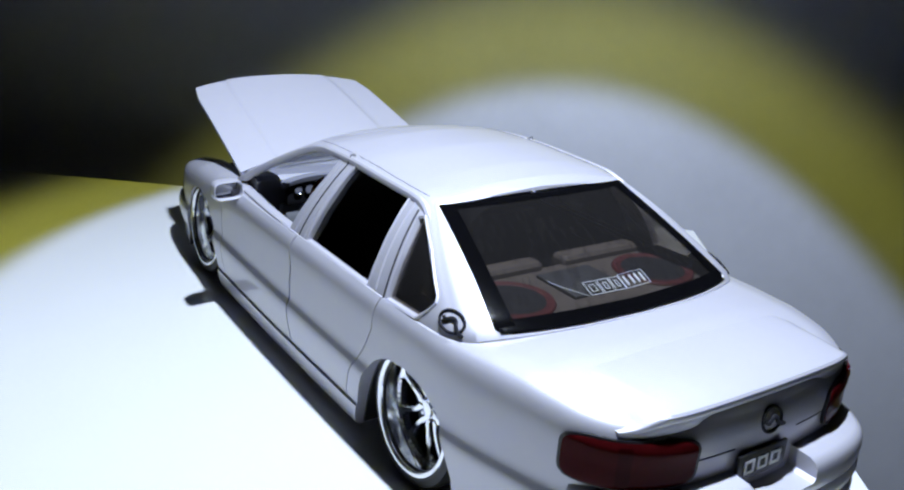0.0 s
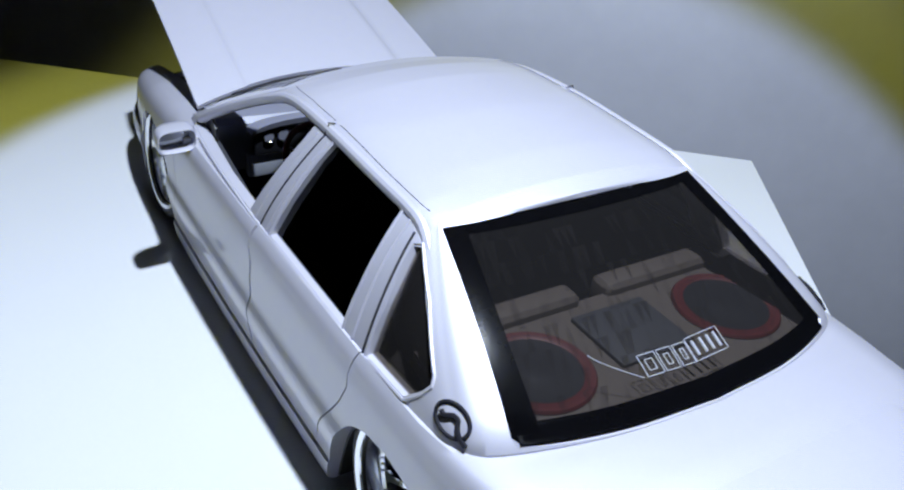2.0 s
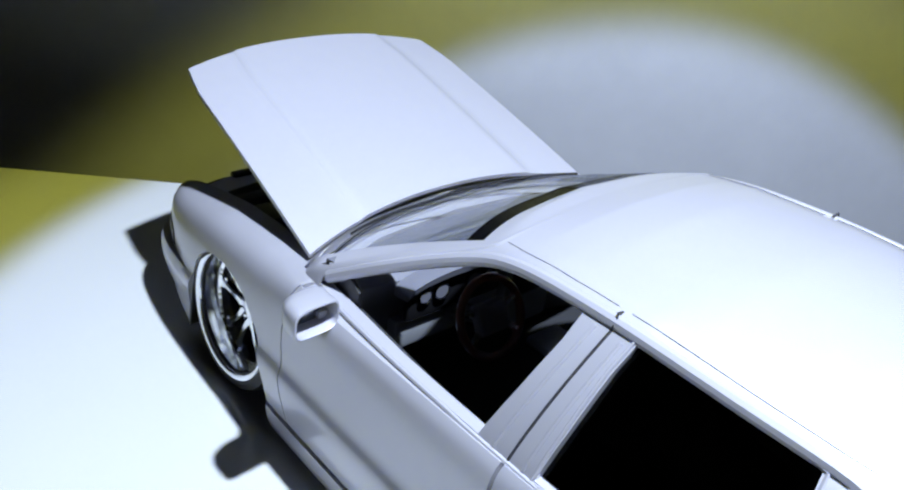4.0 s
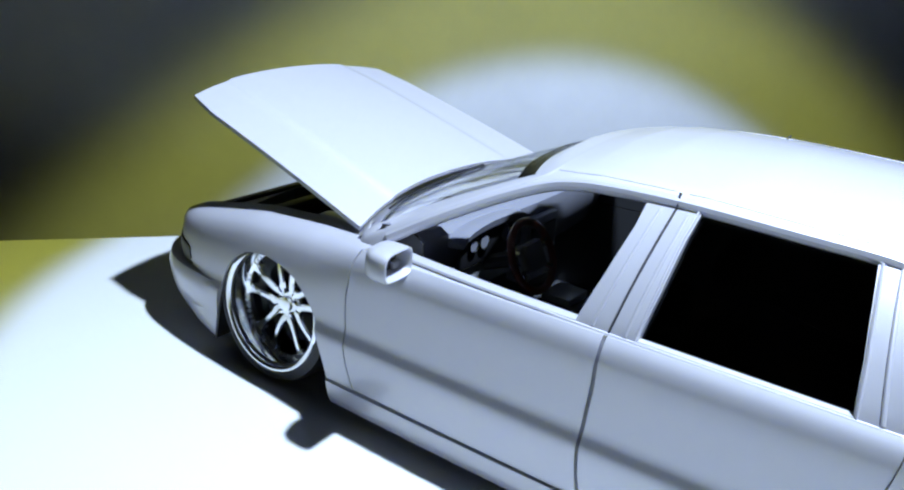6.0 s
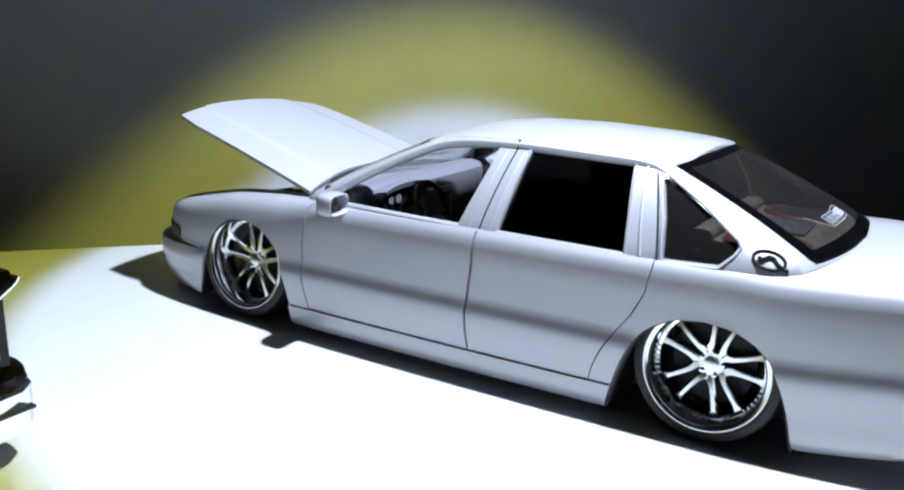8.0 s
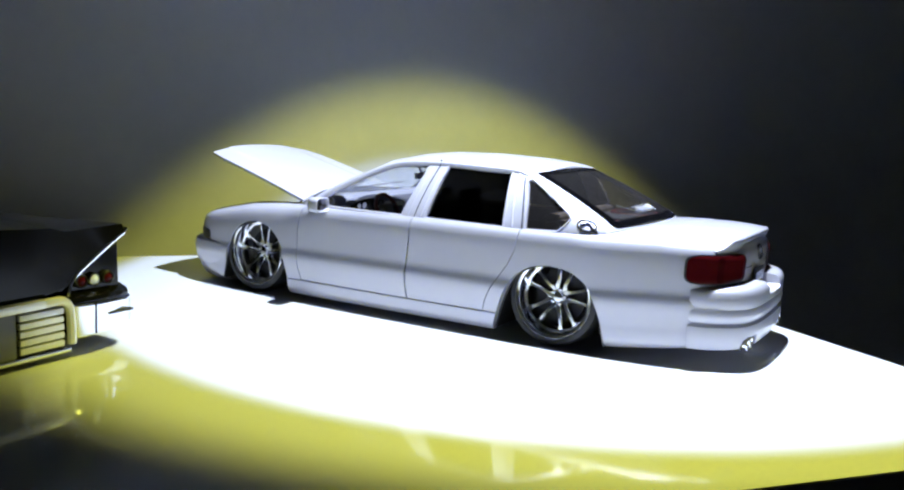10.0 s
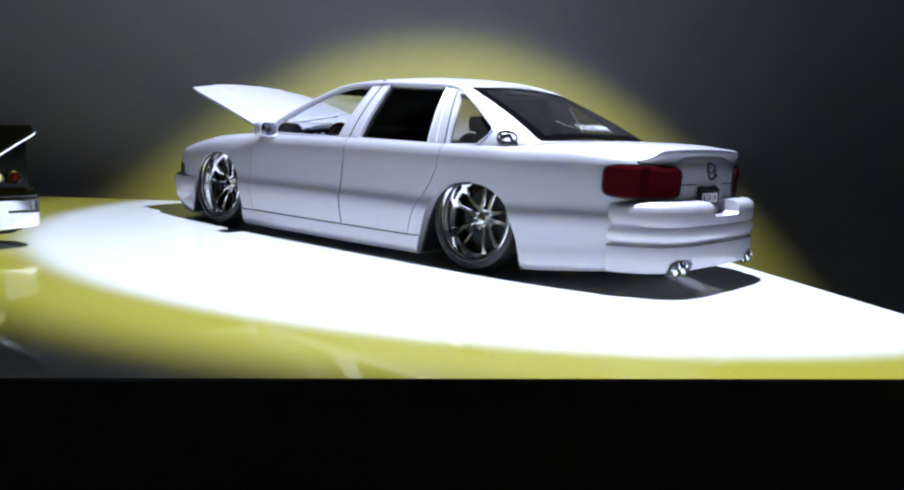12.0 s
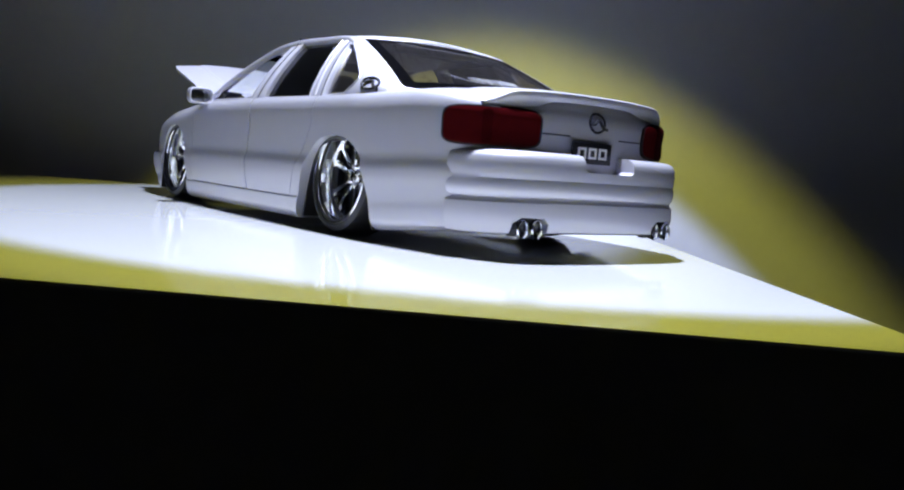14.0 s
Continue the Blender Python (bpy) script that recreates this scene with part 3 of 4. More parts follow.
def wheel():
    """A chrome wheel with five pairs of spokes, a stepped lip with rivets and a low tyre; it faces -x."""
    w = thing("wheel", "", "")
    R = 0.300
    part("tyre", spin([(-0.125, R - 0.01), (-0.135, R + 0.016), (-0.122, R + 0.046), (-0.09, R + 0.058), (0.09, R + 0.058), (0.12, R + 0.044), (0.13, R), (0.12, R - 0.03), (-0.12, R - 0.03)], "x", 56, closed=True), RUBBER, w)
    part("rim", spin([(-0.128, R + 0.006), (-0.136, R), (-0.136, R - 0.010), (-0.128, R - 0.022), (-0.105, R - 0.030), (-0.045, R - 0.038), (-0.036, R - 0.052), (0.03, R - 0.056), (0.10, R - 0.04), (0.115, R + 0.002)], "x", 56), WHEEL_CHROME, w)
    part("brake_drum", spin([(0.03, 0.0), (0.03, 0.20), (0.10, 0.20), (0.10, 0.0)], "x", 32), GAP, w)
    # each twin: the angle of a spoke's two edges from the middle of the arch between the spokes, by radius
    NEAR_EDGE = [(0.18, 0.004), (0.30, 0.004), (0.325, 0.11), (0.36, 0.180), (0.41, 0.230), (0.50, 0.275), (0.62, 0.305), (0.74, 0.318), (0.80, 0.295), (0.84, 0.260)]
    FAR_EDGE = [(0.18, 0.40), (0.26, 0.465), (0.34, 0.490), (0.44, 0.480), (0.56, 0.465), (0.68, 0.450), (0.75, 0.448), (0.80, 0.470), (0.84, 0.505)]
    for i in range(5):
        for side in (-1, 1):
            rings = []
            for t in (0.18, 0.25, 0.295, 0.305, 0.325, 0.34, 0.36, 0.385, 0.41, 0.45, 0.50, 0.56, 0.62, 0.68, 0.74, 0.78, 0.81, 0.84):
                r = t * R
                deep = -0.030 - 0.010 * t - 0.008 * math.sin(math.pi * t)
                n, f = interp(t, NEAR_EDGE), interp(t, FAR_EDGE)
                bevel = min(0.30, 0.006 / (r * (f - n)))
                ring = []
                for e, d in ((0.0, 0.0), (0.0, deep + 0.008), (bevel, deep), (1 - bevel, deep), (1.0, deep + 0.008), (1.0, 0.0)):
                    ang = 2 * math.pi * i / 5 + side * (n + (f - n) * e)
                    ring.append(Vector((d + 0.012, r * math.cos(ang), r * math.sin(ang))))
                rings.append(ring)
            part("spoke", loft(rings), WHEEL_CHROME, w)
    part("hub", spin([(0.012, 0.074), (-0.012, 0.070), (-0.024, 0.060), (-0.024, 0.040), (-0.038, 0.034), (-0.042, 0.0)], "x", 24), WHEEL_CHROME, w)
    for i in range(5):
        a = 2 * math.pi * (i + 0.5) / 5
        part("lug_nut", spin([(-0.015, 0.011), (-0.035, 0.011), (-0.04, 0.0)], "x", 6, (0, 0.055 * math.cos(a), 0.055 * math.sin(a))), CHROME, w)
    rivet = mesh_of("rivet", spin([(0, 0.0068), (-0.007, 0.0056), (-0.009, 0)], "x", 6), CHROME)
    for i in range(60):
        a = 2 * math.pi * (i + 0.5) / 60
        if abs(abs((math.degrees(a) + 36) % 72 - 36) - 22) < 6:
            continue
        ob = link("rivet", rivet, w)
        ob.location = Vector((-0.040, (R - 0.046) * math.cos(a), (R - 0.046) * math.sin(a))) * S
    return w


w0 = wheel()
w0.parent = car
w0.matrix_basis = pose(-0.775 * S, -1.482 * S, 0.358 * S, -6, 4, 0)
for x, y, turn, flip, camber in ((-0.775, 1.442, -22, 0, 4), (0.775, -1.482, 10, 180, -4), (0.775, 1.442, 50, 180, -4)):
    w1 = copy_thing(w0, pose(x * S, y * S, 0.358 * S, 0, 0, flip) @ pose(0, 0, 0, turn, abs(camber), 0))
    w1.parent = car

# ---- details of the white car ----


def tree_of(*names):
    verts, polys = [], []
    for o in car.children:
        if o.name.split(".")[0] in names and o.type == "MESH":
            base = len(verts)
            verts += [v.co / S for v in o.data.vertices]
            polys += [[base + i for i in p.vertices] for p in o.data.polygons]
    return BVHTree.FromPolygons(verts, polys)


FLANK = tree_of("body", "door", "roof")


def on_side(y, z, sx=-1, out=0.0):
    """The point of the flank at a length and height, moved out by a bit."""
    hit = FLANK.ray_cast(Vector((sx * 2.0, y, z)), Vector((-sx, 0, 0)))
    x = hit[0].x if hit[0] is not None and abs(hit[0].x) > 0.4 else sx * 0.95
    return Vector((x + sx * out, y, z))


def on_top(x, y, out=0.0):
    hit = FLANK.ray_cast(Vector((x, y, 3)), Vector((0, 0, -1)))
    return Vector((x, y, (hit[0].z if hit[0] is not None and hit[0].z > 0.74 else 0.74) + out))


def on_back(x, z, out=0.0):
    hit = FLANK.ray_cast(Vector((x, -4, z)), Vector((0, 1, 0)))
    return Vector((x, (hit[0].y if hit[0] is not None else -2.74) - out, z))


# rear bumper
RB_PLAN = curve_through([(0, -2.875), (0.40, -2.855), (0.61, -2.80), (0.715, -2.70), (0.780, -2.57), (0.806, -2.455)], 34)
RB_SIDE = [(0.16, 0.155), (0.05, 0.150), (0.022, 0.160), (0.010, 0.20), (0.0, 0.25), (0.004, 0.312), (0.018, 0.326), (0.020, 0.338), (0.008, 0.352), (0.0, 0.385), (0.002, 0.415), (0.009, 0.432),
           (0.004, 0.452), (0.002, 0.49), (0.007, 0.535), (0.022, 0.560), (0.05, 0.573), (0.16, 0.580)]


def bumper_mesh(plan, side, rise=0.0, sign=-1):
    cols = [(x, y) for x, y in plan[::-1]]
    left = [(-x, y) for x, y in cols] + [(x, y) for x, y in plan[1:]]
    rings = []
    for k, (x, y) in enumerate(left):
        a, b = left[max(0, k - 1)], left[min(len(left) - 1, k + 1)]
        t = Vector((b[0] - a[0], b[1] - a[1], 0)).normalized()
        n = Vector((-t.y, t.x, 0)) * (-sign)
        n = n if n.y * sign > 0 or n.x * x > 0 else -n
        fall = rise * min(1.0, abs(x) / 0.9) ** 3
        rings.append([Vector((x, y, z - fall * (1 - (z - 0.15) / 0.45))) - n * d for d, z in side])
    return loft(rings)


rb = mesh_of("rear_bumper", bumper_mesh(RB_PLAN, RB_SIDE, 0.034), PAINT)
rb = cut(rb, tool(prism([(-0.20, 0.70), (-0.185, 0.50), (-0.165, 0.485), (0.165, 0.485), (0.185, 0.50), (0.20, 0.70)], "y", -3.2, -2.70)))
for sx in (-1, 1):
    rb = cut(rb, tool(prism([(sx * 0.615, 0.10), (sx * 0.61, 0.20), (sx * 0.57, 0.232), (sx * 0.44, 0.232), (sx * 0.405, 0.20), (sx * 0.40, 0.10)][::sx], "y", -3.2, -2.74)))
rear_bumper = link("rear_bumper", rb, car)
# a sunk dark thread draws the shade of the crease, fading forward
for sx in (-1, 1):
    part("flank_crease", tube([on_side(y, 0.322 - 0.024 * (y + 2.44), sx, -0.0035 * (1 - (y + 2.44) / 0.5)) - Vector((sx * 0.0035 * (y + 2.44) / 0.5, 0, 0)) for y in np.linspace(-2.44, -1.96, 14)], 0.0030, 6), GAP, car)
for sx in (-1, 1):
    part("exhaust_recess", box(sx * 0.507 - 0.10, sx * 0.507 + 0.10, -2.78, -2.735, 0.13, 0.23, 0.01), BLACK, rear_bumper)
    for dx in (-0.05, 0.05):
        c = (sx * 0.507 + dx, 0, 0.172)
        prof = [(-2.68, 0.030), (-2.79, 0.034), (-2.815, 0.040), (-2.822, 0.036), (-2.81, 0.031), (-2.76, 0.028), (-2.755, 0.0)]
        bm = spin(prof, "y", 20, c)
        bmesh.ops.scale(bm, vec=(1, 1, 1.25), space=Matrix.Translation((-c[0], 0, -c[2])), verts=bm.verts)
        pipe = part("exhaust_tip", bm, CHROME, rear_bumper, "chrome oval exhaust tip")
        part("bore", spin([(-2.762, 0.0), (-2.762, 0.029), (-2.772, 0.029), (-2.772, 0.0)], "y", 16, c), BLACK, pipe)

# front bumper
FB_PLAN = curve_through([(0, 2.56), (0.40, 2.535), (0.65, 2.46), (0.785, 2.35), (0.86, 2.22), (0.900, 2.05), (0.918, 1.86)], 40)
FB_SIDE = [(0.20, 0.03), (0.13, 0.032), (0.11, 0.045), (0.07, 0.10), (0.028, 0.19), (0.010, 0.255), (0.010, 0.268), (0.005, 0.282), (0.0, 0.34), (0.012, 0.385), (0.04, 0.402), (0.12, 0.408)]
front_bumper = part("front_bumper", bumper_mesh(FB_PLAN, FB_SIDE, 0.0, 1), PAINT, car)
part("air_intake", box(-0.5, 0.5, 2.50, 2.565, 0.09, 0.19, 0.02), BLACK, front_bumper)


# lamps that follow the body's skin
def skin(t, z, out):
    """A point of the lower body: t is its place along the plan (0 tail, 1 nose, sign gives the side), z its height."""
    i = abs(t) * (len(PLAN) - 1)
    k = min(int(i), len(PLAN) - 2)
    p = PLAN[k] + (PLAN[k + 1] - PLAN[k]) * (i - k)
    d = PLAN[k + 1] - PLAN[k]
    n = Vector((d[1], -d[0], 0)).normalized()
    y = p[1]
    z0, z1 = interp(y, FLOOR), interp(y, SHOULDER)
    inside = interp((z - z0) / (z1 - z0), [(v, d * interp(y, TIGHT) if v > 0.85 else d) for v, d in SIDE_IN]) * (min(1.0, p[0] / 0.5) if abs(y) > 1.9 else 1.0)
    q = Vector((p[0], y, z)) + n * (out - inside)
    return Vector((math.copysign(1, t) * q.x, q.y, q.z))


def skin_patch(t0, t1, z0, z1, out, power=5.0, rows=12, cols=28, bulge=0.0, depth=0.02):
    bm = bmesh.new()
    grid = []
    for r in range(rows + 1):
        b = 0.992 * math.sin(math.pi / 2 * (-1 + 2 * r / rows))
        wide = (1 - abs(b) ** power) ** (1 / power)
        row = []
        for c in range(cols + 1):
            a = (-1 + 2 * c / cols)
            rim = max(abs(b), abs(a))
            row.append(bm.verts.new(skin((t0 + t1) / 2 + (t1 - t0) / 2 * a * wide, (z0 + z1) / 2 + (z1 - z0) / 2 * b, out + bulge * (1 - rim ** 4))))
        grid.append(row)
    for r0, r1 in zip(grid, grid[1:]):
        for c in range(cols):
            bm.faces.new((r0[c], r0[c + 1], r1[c + 1], r1[c]))
    bmesh.ops.recalc_face_normals(bm, faces=bm.faces)
    bmesh.ops.solidify(bm, geom=bm.faces[:], thickness=depth)
    return bm


run = np.r_[0, np.cumsum(np.linalg.norm(np.diff(PLAN, axis=0), axis=1))] / np.sum(np.linalg.norm(np.diff(PLAN, axis=0), axis=1))
T_IN = float(run[np.argmin(abs(PLAN[:, 0] - 0.375) + (PLAN[:, 1] > 0))])
T_OUT = float(run[np.argmin(abs(PLAN[:, 1] + 2.40))])
H_IN = float(run[np.argmin(abs(PLAN[:, 0] - 0.35) + (PLAN[:, 1] < 0) * 9)])
H_OUT = float(run[np.argmin(abs(PLAN[:, 1] - 2.06))])
for sx in (-1, 1):
    bezel = part("tail_light", skin_patch(sx * T_IN, sx * T_OUT, 0.584, 0.797, 0.016, 5, 18, bulge=0.0, depth=0.04), BLACK, car, "wide red tail light in a black bezel")
    mid = T_IN + (T_OUT - T_IN) * 0.025
    end = T_IN + (T_OUT - T_IN) * 0.975
    part("lens", skin_patch(sx * mid, sx * end, 0.592, 0.789, 0.020, 5, 18, bulge=0.006), RED_LENS, bezel, "glossy red lens")
    part("lens_divider", skin_patch(sx * (mid + (end - mid) * 0.50), sx * (mid + (end - mid) * 0.60), 0.604, 0.777, 0.0272, 8, 12, 6, depth=0.004), DEEP_RED, bezel, "darker red bar between the lamp's halves")
    head = part("headlight", skin_patch(sx * H_IN, sx * H_OUT, 0.405, 0.505, 0.006, 6, bulge=0.005), BLACK, car)
    part("turn_signal", skin_patch(sx * (H_IN + 0.003), sx * (H_OUT - 0.002), 0.395, 0.412, 0.006, 6), BLACK, head)
part("grille", box(-0.36, 0.36, 2.40, 2.455, 0.405, 0.52, 0.015), BLACK, car)

# boot lid: gap, spoiler, emblem, plate
for x0, x1 in ((-0.385, -0.19), (0.19, 0.385)):
    part("boot_gap", tube([on_back(x, 0.676, -0.001) for x in np.linspace(x0, x1, 6)], 0.0045, 6), GAP, car)


# the spoiler is the boot lid's own raised rear edge: it swells out of the deck, rolls over a soft lip and falls back to the tail
rings = []
for x in np.linspace(-0.695, 0.695, 57):
    f = abs(x) / 0.695
    ease = 0.0 if f < 0.78 else 0.5 - 0.5 * math.cos(math.pi * (f - 0.78) / 0.22)
    lip_y, lip_z = -2.705 + 0.04 * f ** 2 + 0.085 * f ** 6, 0.908 - 0.030 * f ** 2.4
    lip_z += (on_top(x, lip_y + 0.02).z + 0.002 - lip_z) * ease
    start, skirt = -2.16, float(np.interp(f, (0.42, 0.56), (0.150, 0.104)))
    ring = []
    for k in (0.0, 0.2, 0.4, 0.6, 0.75, 0.87, 0.95, 1.0):
        y = start + (lip_y - start) * k
        ground = on_top(x, max(y, -2.45 - 0.15 * ease)).z
        ring.append(Vector((x, y, ground - 0.004 + (lip_z - ground + 0.004) * k ** 1.5 + 0.020 * math.sin(math.pi * k ** 1.3) ** 1.5 * (1 - ease))))
    low, tuck = 1 - 0.80 * ease, float(np.interp(f, (0.42, 0.56), (0.026, 0.006)))
    ring += [Vector((x, lip_y - dy * low, lip_z - dz * low)) for dy, dz in ((0.010, 0.008), (0.013, 0.022), (0.006, 0.040), (-tuck * 0.6, 0.056), (-tuck, 0.075), (-tuck, skirt))]
    ring += [Vector((x, lip_y + 0.12, lip_z - skirt * low - 0.01)), Vector((x, start, 0.76))]
    rings.append(ring)
part("spoiler", loft(rings), PAINT, car)


def emblem(place, right, up, out, w, h):
    """A dark oval ring with a slanting bar and a small tail."""
    def lay(p, lift):
        hit = FLANK.ray_cast(p + out * 0.12, -out)
        return (hit[0] if hit[0] is not None and (hit[0] - p).length < 0.1 else p) + out * lift

    pts = [lay(place + right * w * math.cos(a) + up * h * math.sin(a), 0.003) for a in np.linspace(0, 2 * math.pi, 30, endpoint=False)]
    ring = part("emblem", tube(pts, 0.0070, 8, True), EMBLEM, car, "dark oval emblem")
    curve = curve_through([(-0.70, -0.05), (-0.45, -0.16), (-0.25, 0.05), (-0.05, 0.28), (0.25, 0.28), (0.38, 0.02), (0.60, -0.28), (0.88, -0.52), (1.28, -0.60)], 22)
    part("motif", tube([lay(place + right * w * u + up * h * v, 0.007) for u, v in curve], 0.0090, 6), EMBLEM, ring)


for sx in (-1, 1):
    hit = FLANK.ray_cast(Vector((sx * 2.0, -1.688, 0.917)), Vector((-sx, 0, 0)))
    normal = hit[1] if hit[1].x * sx > 0 else -hit[1]
    back = (Vector((0, -1, 0)) - normal * normal.dot(Vector((0, -1, 0)))).normalized()
    rise = back.cross(normal).normalized()
    emblem(hit[0] + normal * 0.002, back, rise if rise.z > 0 else -rise, normal, 0.070, 0.046)
emblem(on_back(0, 0.760), Vector((1, 0, 0)), Vector((0, 0, 1)), Vector((0, -1, 0)), 0.058, 0.052)
plate = part("licence_plate", box(-0.185, 0.110, -2.752, -2.736, 0.532, 0.650, 0.004), BLACK, car, "small black plate with pale blocks")
for i, x in enumerate((-0.120, -0.040, 0.040)):
    for dx, dz, w, h in ((-0.024, 0, 0.006, 0.030), (0.024, 0, 0.006, 0.030), (0, 0.024, 0.022, 0.006), (0, -0.024, 0.022, 0.006)):
        part("plate_mark", box(x + dx - w, x + dx + w, -2.757, -2.750, 0.591 + dz - h, 0.591 + dz + h), PLATE_PRINT, plate)

# bonnet, open
def bonnet_point(u, v, up=0.0):
    """u across (-1 to 1), v from the hinge (0) to the front edge (1)."""
    half = 0.79 + (0.72 - 0.79) * v - 0.03 * max(0, v - 0.85) / 0.15
    crown = 0.030 * (1 - u * u) + (0.008 if abs(u) < 0.60 else 0.008 * max(0.0, 1 - (abs(u) - 0.60) / 0.03))
    along = v * 1.26 + 0.15 * (1 - abs(u) ** 2.2) * (1 - v) * 0.9 + 0.09 * (1 - abs(u) ** 2.5) * v
    bow = 0.004 * math.sin(math.pi * min(1, v)) - 0.02 * v * v
    a = radians(16.9)
    y0, z0 = 1.0, 0.862
    n = crown + bow + up
    return Vector((u * half, y0 + along * math.cos(a) - n * math.sin(a), z0 + along * math.sin(a) + n * math.cos(a)))


def bonnet_sheet(lift, us, vs):
    bm = bmesh.new()
    grid = [[bm.verts.new(bonnet_point(u, v, lift)) for u in us] for v in vs]
    for r0, r1 in zip(grid, grid[1:]):
        for c in range(len(us) - 1):
            bm.faces.new((r0[c], r0[c + 1], r1[c + 1], r1[c]))
    return bm


us = sorted(set([round(u, 3) for u in np.linspace(-1, 1, 33)] + [-0.63, -0.60, 0.60, 0.63]))
bm = bonnet_sheet(0.0, us, np.linspace(0, 1, 22))
bmesh.ops.recalc_face_normals(bm, faces=bm.faces)
bmesh.ops.solidify(bm, geom=bm.faces[:], thickness=0.022)
bonnet = part("bonnet", bm, PAINT, car, "raised bonnet with two long creases")
bm = bonnet_sheet(-0.030, [u * 0.94 for u in us], np.linspace(0.05, 0.95, 16))
bmesh.ops.solidify(bm, geom=bm.faces[:], thickness=0.006)
part("bonnet_lining", bm, BLACK, bonnet)

# engine bay
part("engine_bay", prism([(-0.715, 1.13), (0.715, 1.13), (0.695, 1.9), (0.61, 2.12), (0, 2.22), (-0.61, 2.12), (-0.695, 1.9)], "z", 0.252, 0.262), BAY, car)
for x0, y0, x1, y1 in ((-0.715, 1.13, -0.695, 1.9), (0.715, 1.13, 0.695, 1.9), (-0.695, 1.9, -0.615, 2.12), (0.695, 1.9, 0.615, 2.12), (-0.615, 2.12, 0, 2.232), (0.615, 2.12, 0, 2.232), (-0.715, 1.13, 0, 1.262), (0.715, 1.13, 0, 1.262)):
    d = Vector((y1 - y0, x0 - x1, 0)).normalized() * 0.008
    d = d if (Vector((0, 1.6, 0)) - Vector(((x0 + x1) / 2, (y0 + y1) / 2, 0))).dot(d) > 0 else -d
    top = interp(max(y0, y1), SHOULDER) - 0.07
    part("bay_wall", prism([(x0 + d.x * 0.2, y0 + d.y * 0.2), (x1 + d.x * 0.2, y1 + d.y * 0.2), (x1 + d.x, y1 + d.y), (x0 + d.x, y0 + d.y)], "z", 0.255, top), BAY, car)
engine = part("engine", box(-0.24, 0.24, 1.32, 1.86, 0.27, 0.54, 0.05, 3), BLACK, car, "dark model engine with a round air cleaner")
part("air_cleaner", spin([(0.54, 0.0), (0.54, 0.15), (0.60, 0.17), (0.635, 0.165), (0.645, 0.10), (0.65, 0.03), (0.67, 0.02), (0.67, 0.0)], "z", 28, (0, 1.56, 0)), DARK_CHROME, engine)
for sx in (-1, 1):
    part("valve_cover", box(sx * 0.17 - 0.05, sx * 0.17 + 0.05, 1.36, 1.82, 0.53, 0.58, 0.02), SILVER, engine)
part("radiator", box(-0.52, 0.52, 2.03, 2.10, 0.27, 0.57, 0.012), BLACK, car)
part("radiator_cap", spin([(0.57, 0.0), (0.57, 0.03), (0.59, 0.03), (0.59, 0.0)], "z", 14, (0.3, 2.065, 0)), CHROME, car)
part("battery", box(-0.62, -0.40, 1.80, 1.98, 0.27, 0.56, 0.012), BLACK, car)
part("washer_tank", box(0.42, 0.62, 1.30, 1.55, 0.27, 0.62, 0.03), GREY_TRIM, car)
part("brake_booster", spin([(1.20, 0.0), (1.20, 0.12), (1.28, 0.12), (1.32, 0.05), (1.42, 0.04), (1.42, 0.0)], "y", 20, (-0.45, 0, 0.60)), BLACK, car)

# wheel housings
for sx in (-1, 1):
    for yc, tp, half in ((-1.46, 0.605, 0.445), (1.43, 0.645, 0.425)):
        pts = [(y, max(0.07, z)) for y, z in arch(yc, tp, half)]
        inner = [(yc + (y - yc) * 0.975, max(0.07, z - 0.012)) for y, z in pts]
        rings = [[Vector((sx * x, y, z)) for y, z in pts_] for x, pts_ in ((0.90, pts), (0.56, pts), (0.56, inner), (0.90, inner))]
        bm = loft([list(r) for r in zip(*rings)], True, True)
        part("wheel_housing", bm, RUBBER, car)
        part("wheel_housing", prism(inner, "x", sx * 0.553, sx * 0.562), RUBBER, car)

# seams on the pillars and roof edge
def seam(points, sx=-1, r=0.0048):
    part("panel_gap", tube([(sx * (cabin_x(y, z) + 0.0005), y, z) for y, z in points], r, 6), GAP, car)


